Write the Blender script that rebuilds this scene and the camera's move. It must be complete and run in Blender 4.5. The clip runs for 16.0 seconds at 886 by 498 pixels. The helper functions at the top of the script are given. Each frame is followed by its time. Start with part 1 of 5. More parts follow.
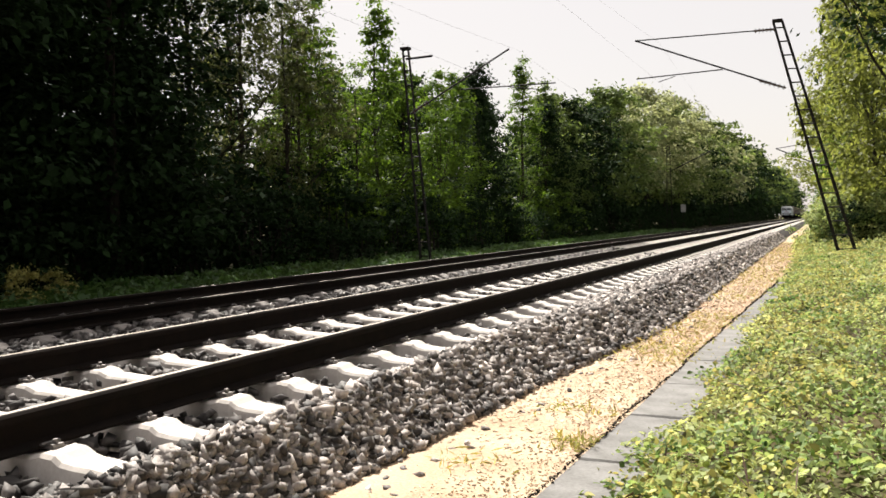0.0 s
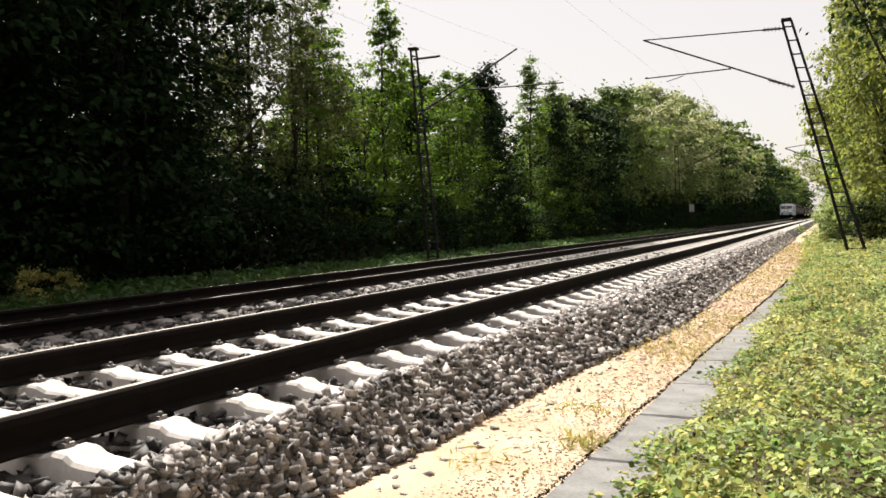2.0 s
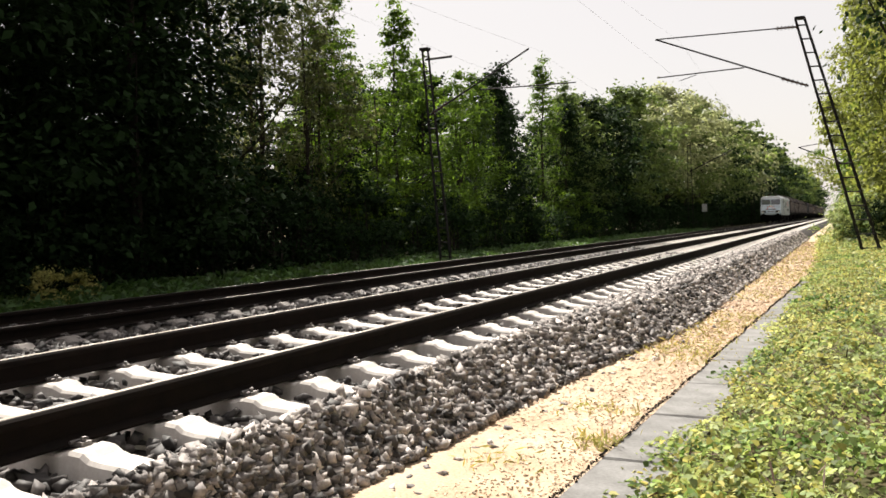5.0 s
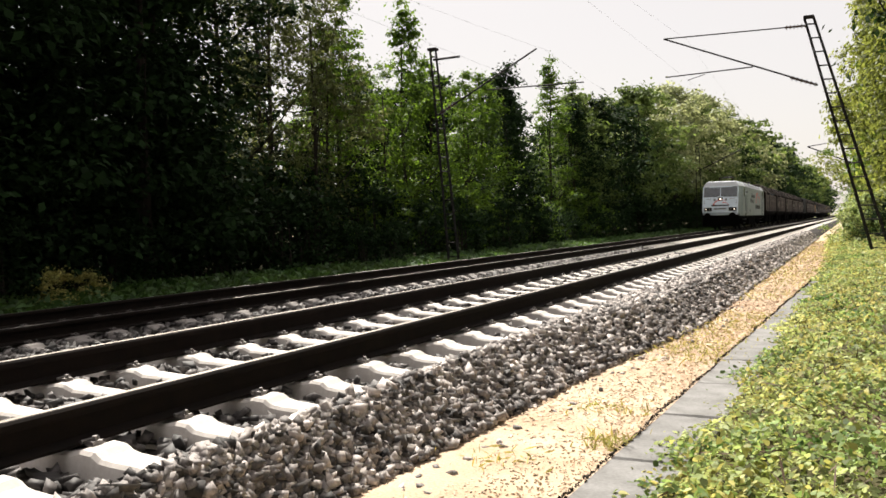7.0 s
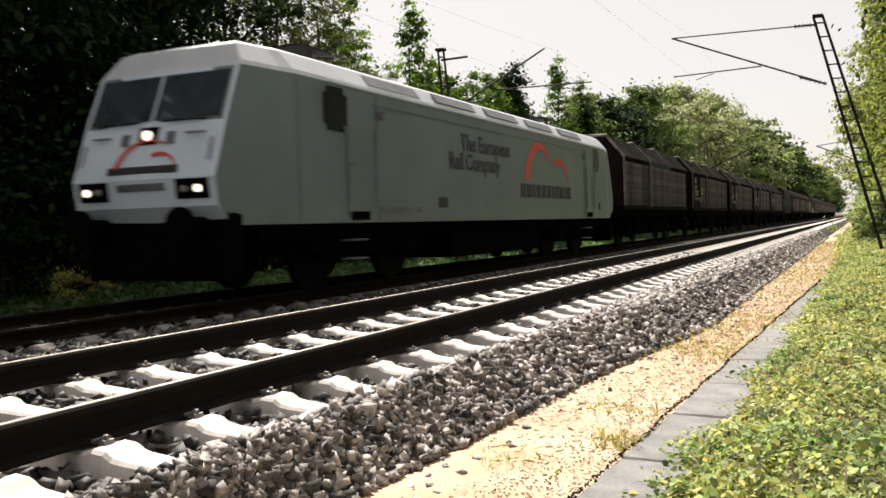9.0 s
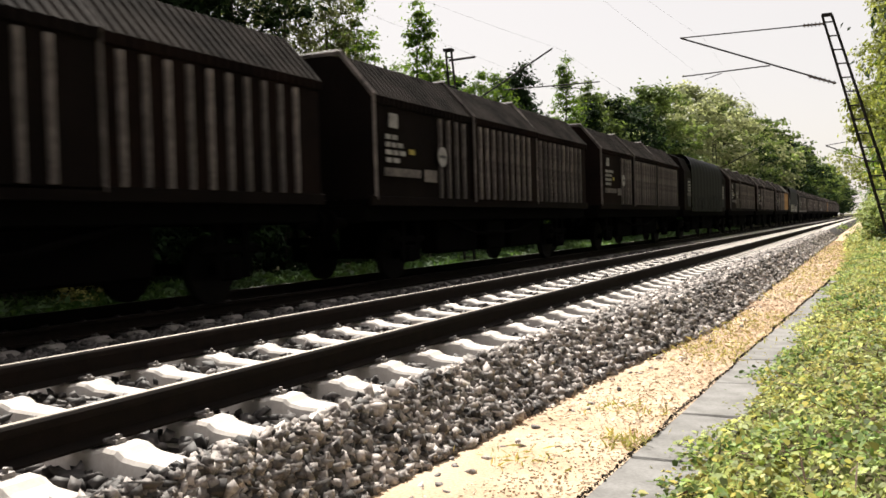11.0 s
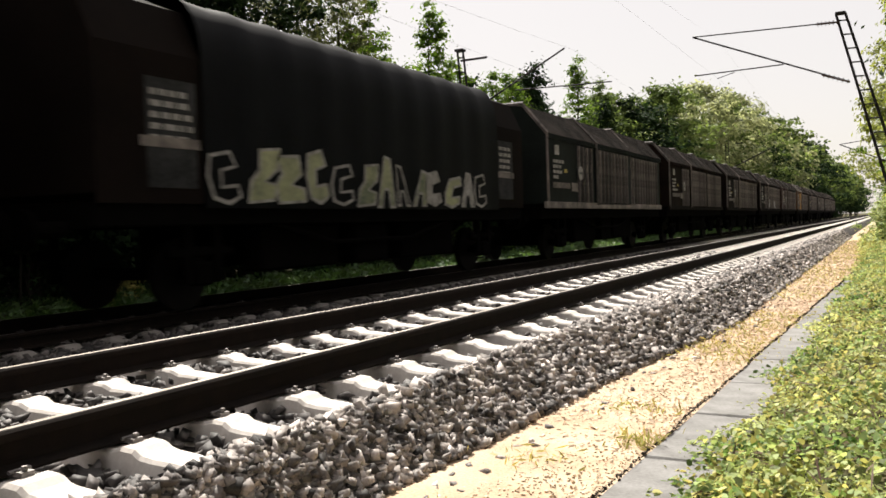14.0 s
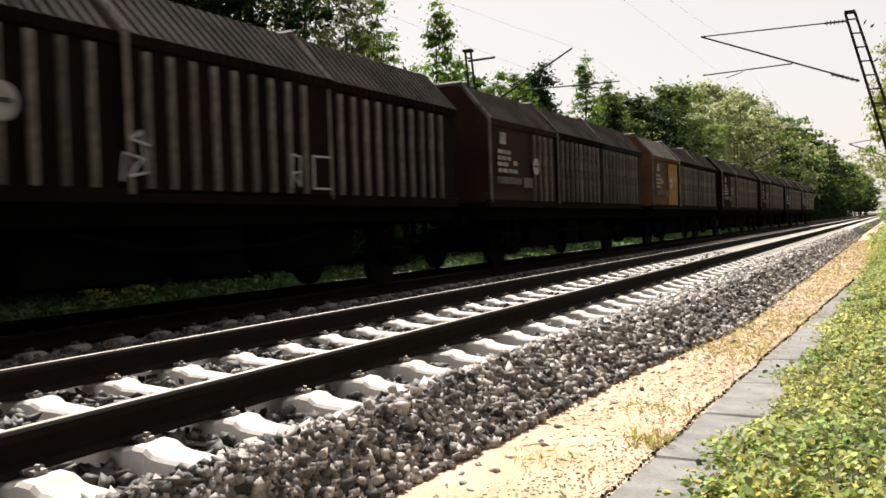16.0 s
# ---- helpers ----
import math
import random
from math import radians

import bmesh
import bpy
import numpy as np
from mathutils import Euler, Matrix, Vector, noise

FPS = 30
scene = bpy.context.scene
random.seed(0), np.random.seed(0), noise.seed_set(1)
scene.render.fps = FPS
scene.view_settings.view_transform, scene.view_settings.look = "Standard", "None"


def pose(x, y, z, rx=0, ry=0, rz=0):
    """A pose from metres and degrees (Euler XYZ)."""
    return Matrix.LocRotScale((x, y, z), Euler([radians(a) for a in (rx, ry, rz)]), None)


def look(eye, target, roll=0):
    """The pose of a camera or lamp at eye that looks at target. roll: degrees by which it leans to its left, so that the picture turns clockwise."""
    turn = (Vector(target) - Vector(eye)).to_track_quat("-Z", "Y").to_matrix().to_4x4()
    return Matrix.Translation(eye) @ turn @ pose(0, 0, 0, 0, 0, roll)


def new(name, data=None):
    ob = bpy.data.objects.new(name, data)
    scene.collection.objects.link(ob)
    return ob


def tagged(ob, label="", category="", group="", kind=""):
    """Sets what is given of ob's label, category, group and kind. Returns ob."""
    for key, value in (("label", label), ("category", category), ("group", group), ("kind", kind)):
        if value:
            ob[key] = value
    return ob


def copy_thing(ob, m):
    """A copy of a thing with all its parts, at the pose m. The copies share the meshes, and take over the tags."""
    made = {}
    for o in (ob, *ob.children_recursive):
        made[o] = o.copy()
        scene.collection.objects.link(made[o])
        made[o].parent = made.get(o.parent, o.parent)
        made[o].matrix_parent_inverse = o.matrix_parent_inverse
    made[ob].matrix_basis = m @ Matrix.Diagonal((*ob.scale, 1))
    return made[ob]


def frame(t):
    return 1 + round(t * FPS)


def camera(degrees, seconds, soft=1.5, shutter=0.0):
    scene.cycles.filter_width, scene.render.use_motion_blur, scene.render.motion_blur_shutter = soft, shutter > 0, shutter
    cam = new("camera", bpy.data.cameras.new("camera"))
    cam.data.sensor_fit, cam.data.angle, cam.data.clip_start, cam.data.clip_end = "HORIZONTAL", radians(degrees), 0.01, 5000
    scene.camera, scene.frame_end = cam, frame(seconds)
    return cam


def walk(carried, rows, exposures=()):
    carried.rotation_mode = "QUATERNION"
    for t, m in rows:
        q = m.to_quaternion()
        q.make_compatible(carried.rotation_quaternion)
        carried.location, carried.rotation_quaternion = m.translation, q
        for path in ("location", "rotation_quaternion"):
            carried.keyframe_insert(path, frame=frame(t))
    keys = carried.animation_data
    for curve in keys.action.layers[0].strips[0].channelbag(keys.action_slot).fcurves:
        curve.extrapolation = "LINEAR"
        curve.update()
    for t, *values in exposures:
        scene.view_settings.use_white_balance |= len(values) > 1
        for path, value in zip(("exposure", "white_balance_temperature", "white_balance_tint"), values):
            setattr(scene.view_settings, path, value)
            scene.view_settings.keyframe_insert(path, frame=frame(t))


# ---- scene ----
cam = camera(53.2, 16.0, soft=1.6, shutter=0.12)


def aim(x, y, z, yaw, pitch, roll):
    """Eye, heading to the left of +y, rise and lean, in degrees."""
    a, b = radians(yaw), radians(pitch)
    way = Vector((-math.sin(a) * math.cos(b), math.cos(a) * math.cos(b), math.sin(b)))
    return look((x, y, z), Vector((x, y, z)) + way * 10, roll)


def glide(t):
    """The slow pan to the left."""
    k = (t - 8) / 8
    if k < 0:
        dx, dy, dz, a, b, c = (-k * v for v in (0.0213, 0.0209, 0.0117, -2.032, -0.107, 0.345))
    else:
        dx, dy, dz, a, b, c = (k * v for v in (-0.0099, -0.0471, -0.0068, 2.028, 0.138, -0.35))
    return aim(3.898 + dx, dy, 0.760 + dz, 25.13 + a, -1.62 + b, -1.47 + c)


STEPS = (0, 0.1, 0.2, 1, 2, 3, 4, 5, 6, 7, 8, 9, 10, 11, 12, 13, 14, 15, 15.8, 15.9, 16)
walk(cam, [(t, glide(t)) for t in STEPS], exposures=((0, 1.0), (16, 1.0)))

# ---- light ----
SUN = Vector((-0.42, 0.48, 0.77)).normalized()
world = bpy.data.worlds.new("sky")
scene.world = world
world.use_nodes = True
wn = world.node_tree.nodes
sky = wn.new("ShaderNodeTexSky")
sky.sky_type = "NISHITA"
sky.sun_disc = False
sky.sun_elevation = math.asin(SUN.z)
sky.sun_rotation = math.atan2(SUN.x, SUN.y)
sky.air_density, sky.dust_density, sky.ozone_density = 1.0, 2.0, 1.0
haze = wn.new("ShaderNodeMix")  # thin bright haze over the whole sky
haze.data_type = "RGBA"
haze.inputs["Factor"].default_value, haze.inputs["B"].default_value = 0.82, (6.5, 6.0, 5.65, 1)
world.node_tree.links.new(sky.outputs[0], haze.inputs["A"])
world.node_tree.links.new(haze.outputs["Result"], wn["Background"].inputs[0])
wn["Background"].inputs[1].default_value = 0.074
sun = new("sun", bpy.data.lights.new("sun", "SUN"))
sun.data.energy, sun.data.angle, sun.data.color = 5.0, radians(0.6), (1.0, 0.95, 0.86)
sun.matrix_world = look(SUN * 50, (0, 0, 0))


# ---- materials ----
def material(name, base, rough=0.8, metal=0.0, alt=None, scale=6.0, fine=60.0, bump=0.2, island=0.0, objects=0.0, through_light=0.0, spec=0.5, patch=0.45):
    """Two colours mixed by coarse and fine noise, relief, and chance by piece; through_light lets leaves glow against the sun."""
    m = bpy.data.materials.new(name)
    m.use_nodes = True
    n, ln = m.node_tree.nodes, m.node_tree.links
    p = n["Principled BSDF"]
    p.inputs["Roughness"].default_value, p.inputs["Metallic"].default_value = rough, metal
    p.inputs["Specular IOR Level"].default_value = spec
    alt = alt or tuple(c * 0.6 for c in base)
    co = n.new("ShaderNodeTexCoord")
    big, small = n.new("ShaderNodeTexNoise"), n.new("ShaderNodeTexNoise")
    big.inputs["Scale"].default_value, small.inputs["Scale"].default_value = scale, fine
    big.inputs["Detail"].default_value, small.inputs["Detail"].default_value = 4, 3
    for x in (big, small):
        ln.new(co.outputs["Object"], x.inputs["Vector"])
    add = n.new("ShaderNodeMath")
    add.operation = "MULTIPLY_ADD"
    ln.new(small.outputs["Fac"], add.inputs[0])
    add.inputs[1].default_value = 0.5
    ln.new(big.outputs["Fac"], add.inputs[2])
    ramp = n.new("ShaderNodeMapRange")
    ln.new(add.outputs[0], ramp.inputs["Value"])
    ramp.inputs["From Min"].default_value, ramp.inputs["From Max"].default_value = patch + 0.08, patch + 0.52
    mix = n.new("ShaderNodeMix")
    mix.data_type = "RGBA"
    mix.inputs["A"].default_value, mix.inputs["B"].default_value = (*base, 1), (*alt, 1)
    ln.new(ramp.outputs[0], mix.inputs["Factor"])
    colour = mix.outputs["Result"]
    for amount, node, out in ((island, "ShaderNodeNewGeometry", "Random Per Island"), (objects, "ShaderNodeObjectInfo", "Random")):
        if amount:
            g, v, r = n.new(node), n.new("ShaderNodeHueSaturation"), n.new("ShaderNodeMapRange")
            ln.new(g.outputs[out], r.inputs["Value"])
            r.inputs["To Min"].default_value, r.inputs["To Max"].default_value = 1 - amount, 1 + amount
            ln.new(r.outputs[0], v.inputs["Value"])
            ln.new(colour, v.inputs["Color"])
            colour = v.outputs["Color"]
    ln.new(colour, p.inputs["Base Color"])
    if bump:
        b = n.new("ShaderNodeBump")
        b.inputs["Strength"].default_value, b.inputs["Distance"].default_value = bump, 0.01
        ln.new(add.outputs[0], b.inputs["Height"])
        ln.new(b.outputs[0], p.inputs["Normal"])
    if through_light:
        tr, ms = n.new("ShaderNodeBsdfTranslucent"), n.new("ShaderNodeMixShader")
        ms.inputs[0].default_value = through_light
        hs = n.new("ShaderNodeHueSaturation")
        hs.inputs["Hue"].default_value, hs.inputs["Value"].default_value, hs.inputs["Saturation"].default_value = 0.48, 1.9, 1.1
        ln.new(colour, hs.inputs["Color"])
        ln.new(hs.outputs[0], tr.inputs[0])
        ln.new(p.outputs[0], ms.inputs[1])
        ln.new(tr.outputs[0], ms.inputs[2])
        ln.new(ms.outputs[0], n["Material Output"].inputs[0])
    return m


def glowing(name, colour, power):
    m = bpy.data.materials.new(name)
    m.use_nodes = True
    p = m.node_tree.nodes["Principled BSDF"]
    p.inputs["Base Color"].default_value = (*colour, 1)
    p.inputs["Emission Color"].default_value, p.inputs["Emission Strength"].default_value = (*colour, 1), power
    return m


M = {
    "soil": material("forest_floor", (0.05, 0.06, 0.025), 0.95, alt=(0.09, 0.065, 0.035), scale=0.8, fine=9, bump=0.6, spec=0.12),
    "bed": material("ballast_bed", (0.06, 0.053, 0.05), 0.95, alt=(0.03, 0.027, 0.026), scale=9, fine=40, bump=1.0, spec=0.12),
    "stone": material("crushed_stone", (0.42, 0.37, 0.34), 0.7, alt=(0.085, 0.076, 0.073), scale=3, fine=50, bump=0.4, island=0.9, spec=0.3),
    "dark_stone": material("dark_crushed_stone", (0.12, 0.106, 0.10), 0.7, alt=(0.04, 0.036, 0.035), scale=3, fine=50, bump=0.4, island=0.7, spec=0.4),
    "sand": material("dry_gravel", (0.60, 0.47, 0.335), 0.95, alt=(0.36, 0.235, 0.145), scale=1.1, fine=55, bump=1.0),
    "grit": material("fine_grit", (0.68, 0.57, 0.43), 0.9, alt=(0.50, 0.36, 0.23), scale=4, fine=40, bump=0.2, island=0.35),
    "slab": material("worn_concrete", (0.24, 0.232, 0.225), 0.9, alt=(0.125, 0.12, 0.112), scale=4.5, fine=45, bump=0.35, objects=0.1),
    "sleeper": material("pale_concrete", (0.66, 0.62, 0.58), 0.85, alt=(0.50, 0.45, 0.41), scale=5, fine=60, bump=0.25, objects=0.08),
    "old_sleeper": material("weathered_concrete", (0.34, 0.31, 0.29), 0.9, alt=(0.22, 0.2, 0.18), scale=5, fine=60, bump=0.3, objects=0.12),
    # rust darkened to near black, the flank's shade put into the colour
    "rail": material("shaded_rusty_rail", (0.008, 0.006, 0.005), 0.85, 0.0, alt=(0.015, 0.0095, 0.007), scale=8, fine=90, bump=0.2, spec=0.12),
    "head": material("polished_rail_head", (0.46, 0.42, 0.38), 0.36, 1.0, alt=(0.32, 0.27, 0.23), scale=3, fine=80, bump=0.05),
    "clip": material("galvanised_clip", (0.25, 0.23, 0.22), 0.5, 0.7, scale=30, fine=90),
    "steel": material("dark_painted_steel", (0.016, 0.017, 0.0165), 0.7, 0.0, alt=(0.026, 0.021, 0.018), scale=4, fine=50, spec=0.12),
    "wire": material("copper_wire", (0.10, 0.09, 0.08), 0.5, 0.8, scale=10, fine=90, bump=0),
    "glaze": material("brown_insulator", (0.06, 0.035, 0.025), 0.25, scale=10, fine=90, bump=0),
    "bark": material("tree_bark", (0.045, 0.037, 0.029), 0.95, alt=(0.024, 0.02, 0.016), scale=3, fine=28, bump=0.8, spec=0.12),
    "leaf_a": material("fresh_green_leaf", (0.078, 0.138, 0.022), 0.5, alt=(0.036, 0.072, 0.013), scale=0.5, fine=3, bump=0, island=0.5, through_light=0.6, spec=0.15),
    # the wood's shade is put into this very dark leaf colour
    "leaf_b": material("shaded_dark_green_leaf", (0.018, 0.036, 0.012), 0.75, alt=(0.010, 0.021, 0.007), scale=0.5, fine=3, bump=0, island=0.5, through_light=0.2, spec=0.05),
    "leaf_f": material("mid_green_leaf", (0.118, 0.165, 0.05), 0.55, alt=(0.055, 0.088, 0.024), scale=0.35, fine=3, bump=0, island=0.4, through_light=0.42, spec=0.15),
    "leaf_c": material("pale_olive_leaf", (0.29, 0.315, 0.165), 0.5, alt=(0.15, 0.178, 0.08), scale=0.5, fine=3, bump=0, island=0.4, through_light=0.45, spec=0.2),
    "leaf_e": material("olive_leaf", (0.088, 0.102, 0.036), 0.5, alt=(0.052, 0.066, 0.024), scale=0.5, fine=3, bump=0, island=0.45, through_light=0.4, spec=0.12),
    "leaf_d": material("yellow_green_leaf", (0.155, 0.18, 0.046), 0.5, alt=(0.075, 0.10, 0.028), scale=0.5, fine=3, bump=0, island=0.4, through_light=0.55, spec=0.2),
    "ivy_yellow": material("yellowing_bramble_and_lit_bush_leaf", (0.46, 0.42, 0.155), 0.55, alt=(0.27, 0.29, 0.085), scale=0.9, fine=5, bump=0, island=0.45, through_light=0.3, spec=0.2),
    "twig": material("red_brown_twig", (0.12, 0.065, 0.04), 0.8, alt=(0.07, 0.045, 0.03), scale=3, fine=20, bump=0, island=0.4),
    "ivy": material("bramble_leaf", (0.085, 0.175, 0.045), 0.6, alt=(0.42, 0.445, 0.19), scale=1.3, fine=6, bump=0, island=0.6, through_light=0.32, spec=0.2),
    "litter": material("reddish_dry_litter", (0.62, 0.48, 0.345), 0.9, alt=(0.50, 0.355, 0.24), scale=2, fine=9, bump=0, island=0.35),
    "grass": material("grass_blade", (0.055, 0.125, 0.03), 0.6, alt=(0.065, 0.11, 0.032), scale=0.7, fine=6, bump=0, island=0.4, through_light=0.3),
    "straw": material("dry_grass", (0.46, 0.38, 0.14), 0.7, alt=(0.30, 0.32, 0.09), scale=2, fine=9, bump=0, island=0.4, through_light=0.2),
    "silver": material("silver_grey_paint", (0.20, 0.25, 0.258), 0.40, 0.4, alt=(0.165, 0.206, 0.213), scale=0.9, fine=14, bump=0.03, spec=0.6),
    "white": material("white_cab_paint", (0.66, 0.75, 0.82), 0.32, alt=(0.56, 0.65, 0.72), scale=1.2, fine=20, bump=0.02),
    "roof": material("pale_roof_paint", (0.60, 0.63, 0.65), 0.4, alt=(0.48, 0.50, 0.52), scale=1.0, fine=16, bump=0.03),
    "grille": material("grey_grille", (0.22, 0.23, 0.24), 0.5, 0.4, scale=3, fine=30),
    # near black, with the shade beneath the train put into the colour
    "black": material("black_and_shaded_parts", (0.0025, 0.0023, 0.0022), 1.0, alt=(0.004, 0.0035, 0.003), scale=3, fine=30, bump=0.3, spec=0.02),
    "glass": material("dark_cab_glass", (0.03, 0.036, 0.042), 0.05, alt=(0.05, 0.06, 0.068), scale=2, fine=5, bump=0, spec=1.0),
    "side_glass": material("black_side_glass", (0.008, 0.009, 0.010), 0.2, alt=(0.012, 0.013, 0.014), scale=2, fine=5, bump=0, spec=0.2),
    "red": material("red_lettering", (0.62, 0.075, 0.05), 0.5, alt=(0.5, 0.06, 0.05), scale=5, fine=40, bump=0),
    "ink": material("black_lettering", (0.03, 0.032, 0.035), 0.6, scale=5, fine=40, bump=0),
    "grey_ink": material("grey_lettering", (0.055, 0.06, 0.064), 0.6, scale=5, fine=40, bump=0),
    "pale_roof": material("bleached_wagon_roof", (0.17, 0.155, 0.135), 0.85, alt=(0.09, 0.08, 0.07), scale=1.3, fine=16, bump=0.2, spec=0.1),
    "label_board": material("weathered_grey_board", (0.042, 0.042, 0.043), 0.8, alt=(0.012, 0.012, 0.012), scale=2.5, fine=20, bump=0.1, spec=0.1),
    "chalk": material("white_lettering", (0.38, 0.36, 0.335), 0.7, alt=(0.14, 0.13, 0.12), scale=7, fine=40, bump=0),
    "yellow": material("yellow_plate", (0.36, 0.28, 0.05), 0.6, scale=5, fine=40, bump=0),
    # wheel steel darkened by the shade under the wagons
    "tyre": material("shaded_worn_steel_wheel", (0.005, 0.0045, 0.004), 0.8, 0.0, alt=(0.009, 0.0075, 0.0065), scale=5, fine=40, spec=0.1),
    # wagon paints darkened to hold the side's shade, roof lifted for its lit ribs
    "brown": material("shaded_rust_brown_wagon", (0.0135, 0.0078, 0.006), 0.85, alt=(0.0055, 0.0037, 0.0031), scale=1.1, fine=14, bump=0.2, spec=0.04),
    "dull": material("shaded_grimy_grey_wagon", (0.0095, 0.0066, 0.0055), 0.85, alt=(0.005, 0.0036, 0.003), scale=1.1, fine=14, bump=0.2, spec=0.04),
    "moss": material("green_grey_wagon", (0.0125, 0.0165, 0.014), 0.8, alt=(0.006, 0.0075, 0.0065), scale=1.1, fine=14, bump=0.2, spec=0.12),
    # one orange paint in two tones: lit ribs, panel darkened as the shade between
    "orange_rib": material("lit_orange_wagon_rib", (0.56, 0.36, 0.165), 0.7, alt=(0.36, 0.19, 0.075), scale=1.1, fine=14, bump=0.2, spec=0.12),
    "wagon_roof": material("lit_sooty_wagon_roof", (0.05, 0.042, 0.037), 0.85, alt=(0.012, 0.010, 0.009), scale=1.3, fine=16, bump=0.2, spec=0.04),
    "orange": material("shaded_orange_wagon_panel", (0.115, 0.056, 0.022), 0.7, alt=(0.05, 0.024, 0.012), scale=1.1, fine=14, bump=0.2, spec=0.12),
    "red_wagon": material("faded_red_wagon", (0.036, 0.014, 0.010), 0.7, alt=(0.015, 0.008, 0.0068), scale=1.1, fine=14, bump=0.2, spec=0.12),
    "rib": material("pale_rib", (0.20, 0.17, 0.152), 0.8, alt=(0.04, 0.033, 0.03), scale=2.2, fine=14, bump=0.2, objects=0.4),
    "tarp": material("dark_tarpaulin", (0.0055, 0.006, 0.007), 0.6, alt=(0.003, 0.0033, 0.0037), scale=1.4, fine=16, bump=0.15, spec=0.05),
    "tarp_blue": material("faded_blue_tarpaulin", (0.045, 0.06, 0.075), 0.55, alt=(0.03, 0.038, 0.045), scale=1.4, fine=16, bump=0.15, spec=0.12),
    "spray": material("pale_green_spray_paint", (0.33, 0.335, 0.18), 0.6, alt=(0.07, 0.085, 0.055), scale=1.8, fine=14, bump=0),
    "lamp": glowing("lit_headlamp", (1.0, 0.88, 0.7), 0.9),
    "sign": material("white_track_sign", (0.5, 0.5, 0.5), 0.6, scale=3, fine=30, bump=0),
}


# ---- builders ----
def mesh(name, verts, faces, mats, smooth=False, pick=None):
    me = bpy.data.meshes.new(name)
    me.from_pydata([tuple(v) for v in verts], [], [tuple(f) for f in faces])
    for m in mats if isinstance(mats, (list, tuple)) else [mats]:
        me.materials.append(m)
    if pick:
        for f, i in zip(me.polygons, pick):
            f.material_index = i
    if smooth:
        me.shade_smooth()
    me.update()
    return me


def put(name, me, parent=None, at=None, label=""):
    ob = new(name, me)
    if parent is not None:
        ob.parent = parent
    if at is not None:
        ob.matrix_basis = at
    return tagged(ob, label)


def thing(name, label, category, group="", at=None, kind=""):
    ob = new(name)
    ob.empty_display_size = 0.2
    if at is not None:
        ob.matrix_basis = at
    return tagged(ob, label, category, group, kind)


def part(name, bm, m, parent=None, label="", at=None, smooth=False):
    me = bpy.data.meshes.new(name)
    bm.to_mesh(me)
    bm.free()
    me.materials.append(m)
    if smooth:
        me.shade_smooth()
    return put(name, me, parent, at, label)


def block(bm, x0, x1, y0, y1, z0, z1, bevel=0.0):
    """Adds a box, its edges eased by bevel."""
    r = bmesh.ops.create_cube(bm, size=1, matrix=Matrix.Translation(((x0 + x1) / 2, (y0 + y1) / 2, (z0 + z1) / 2)) @ Matrix.Diagonal((x1 - x0, y1 - y0, z1 - z0, 1)))
    if bevel:
        es = list({e for v in r["verts"] for e in v.link_edges})
        bmesh.ops.bevel(bm, geom=es, offset=bevel, segments=1, affect="EDGES")
    return bm


def rod(bm, a, b, r0, r1=None, sides=8):
    """Adds a tapered round bar from a to b."""
    a, b = Vector(a), Vector(b)
    d = b - a
    m = Matrix.Translation((a + b) / 2) @ d.to_track_quat("Z", "Y").to_matrix().to_4x4()
    bmesh.ops.create_cone(bm, cap_ends=True, segments=sides, radius1=r0, radius2=r0 if r1 is None else r1, depth=d.length, matrix=m)
    return bm


def box(*a, bevel=0.0):
    return block(bmesh.new(), *a, bevel=bevel)


def bar(*a, **k):
    return rod(bmesh.new(), *a, **k)


def sweep(profile, y0, y1, close=True):
    """Verts and faces of a closed cross-section drawn along y."""
    n = len(profile)
    v = [(x, y, z) for y in (y0, y1) for x, z in profile]
    f = [(i, (i + 1) % n, n + (i + 1) % n, n + i) for i in range(n)]
    if close:
        f += [tuple(range(n - 1, -1, -1)), tuple(range(n, 2 * n))]
    return v, f

# ---- ground ----
def flow(y, *knots):
    """A value that runs straight between knots (y, value)."""
    return float(np.interp(y, [k[0] for k in knots], [k[1] for k in knots]))


def toe(y):
    return flow(y, (0, 1.46), (4, 1.58), (7.4, 1.76), (11.2, 2.14), (40, 2.10))


def kerb(y):
    """The track side of the slab path."""
    return 2.47 + 0.033 * min(y, 26)


GROUND = ((-2500, 2.0), (-60, -0.2), (-22, -0.5), (-12, -0.6), (-9.5, -0.66), (-8.2, -0.66), (2.2, -0.64), (3.3, -0.64), (3.8, -0.55), (5.5, -0.42), (9, -0.25), (40, 0.3), (2500, 2.0))


def ground_z(x, y):
    return flow(x, *GROUND) + (0.05 * noise.noise((x * 0.5, y * 0.5, 0)) if x < -9 or x > 4 else 0)


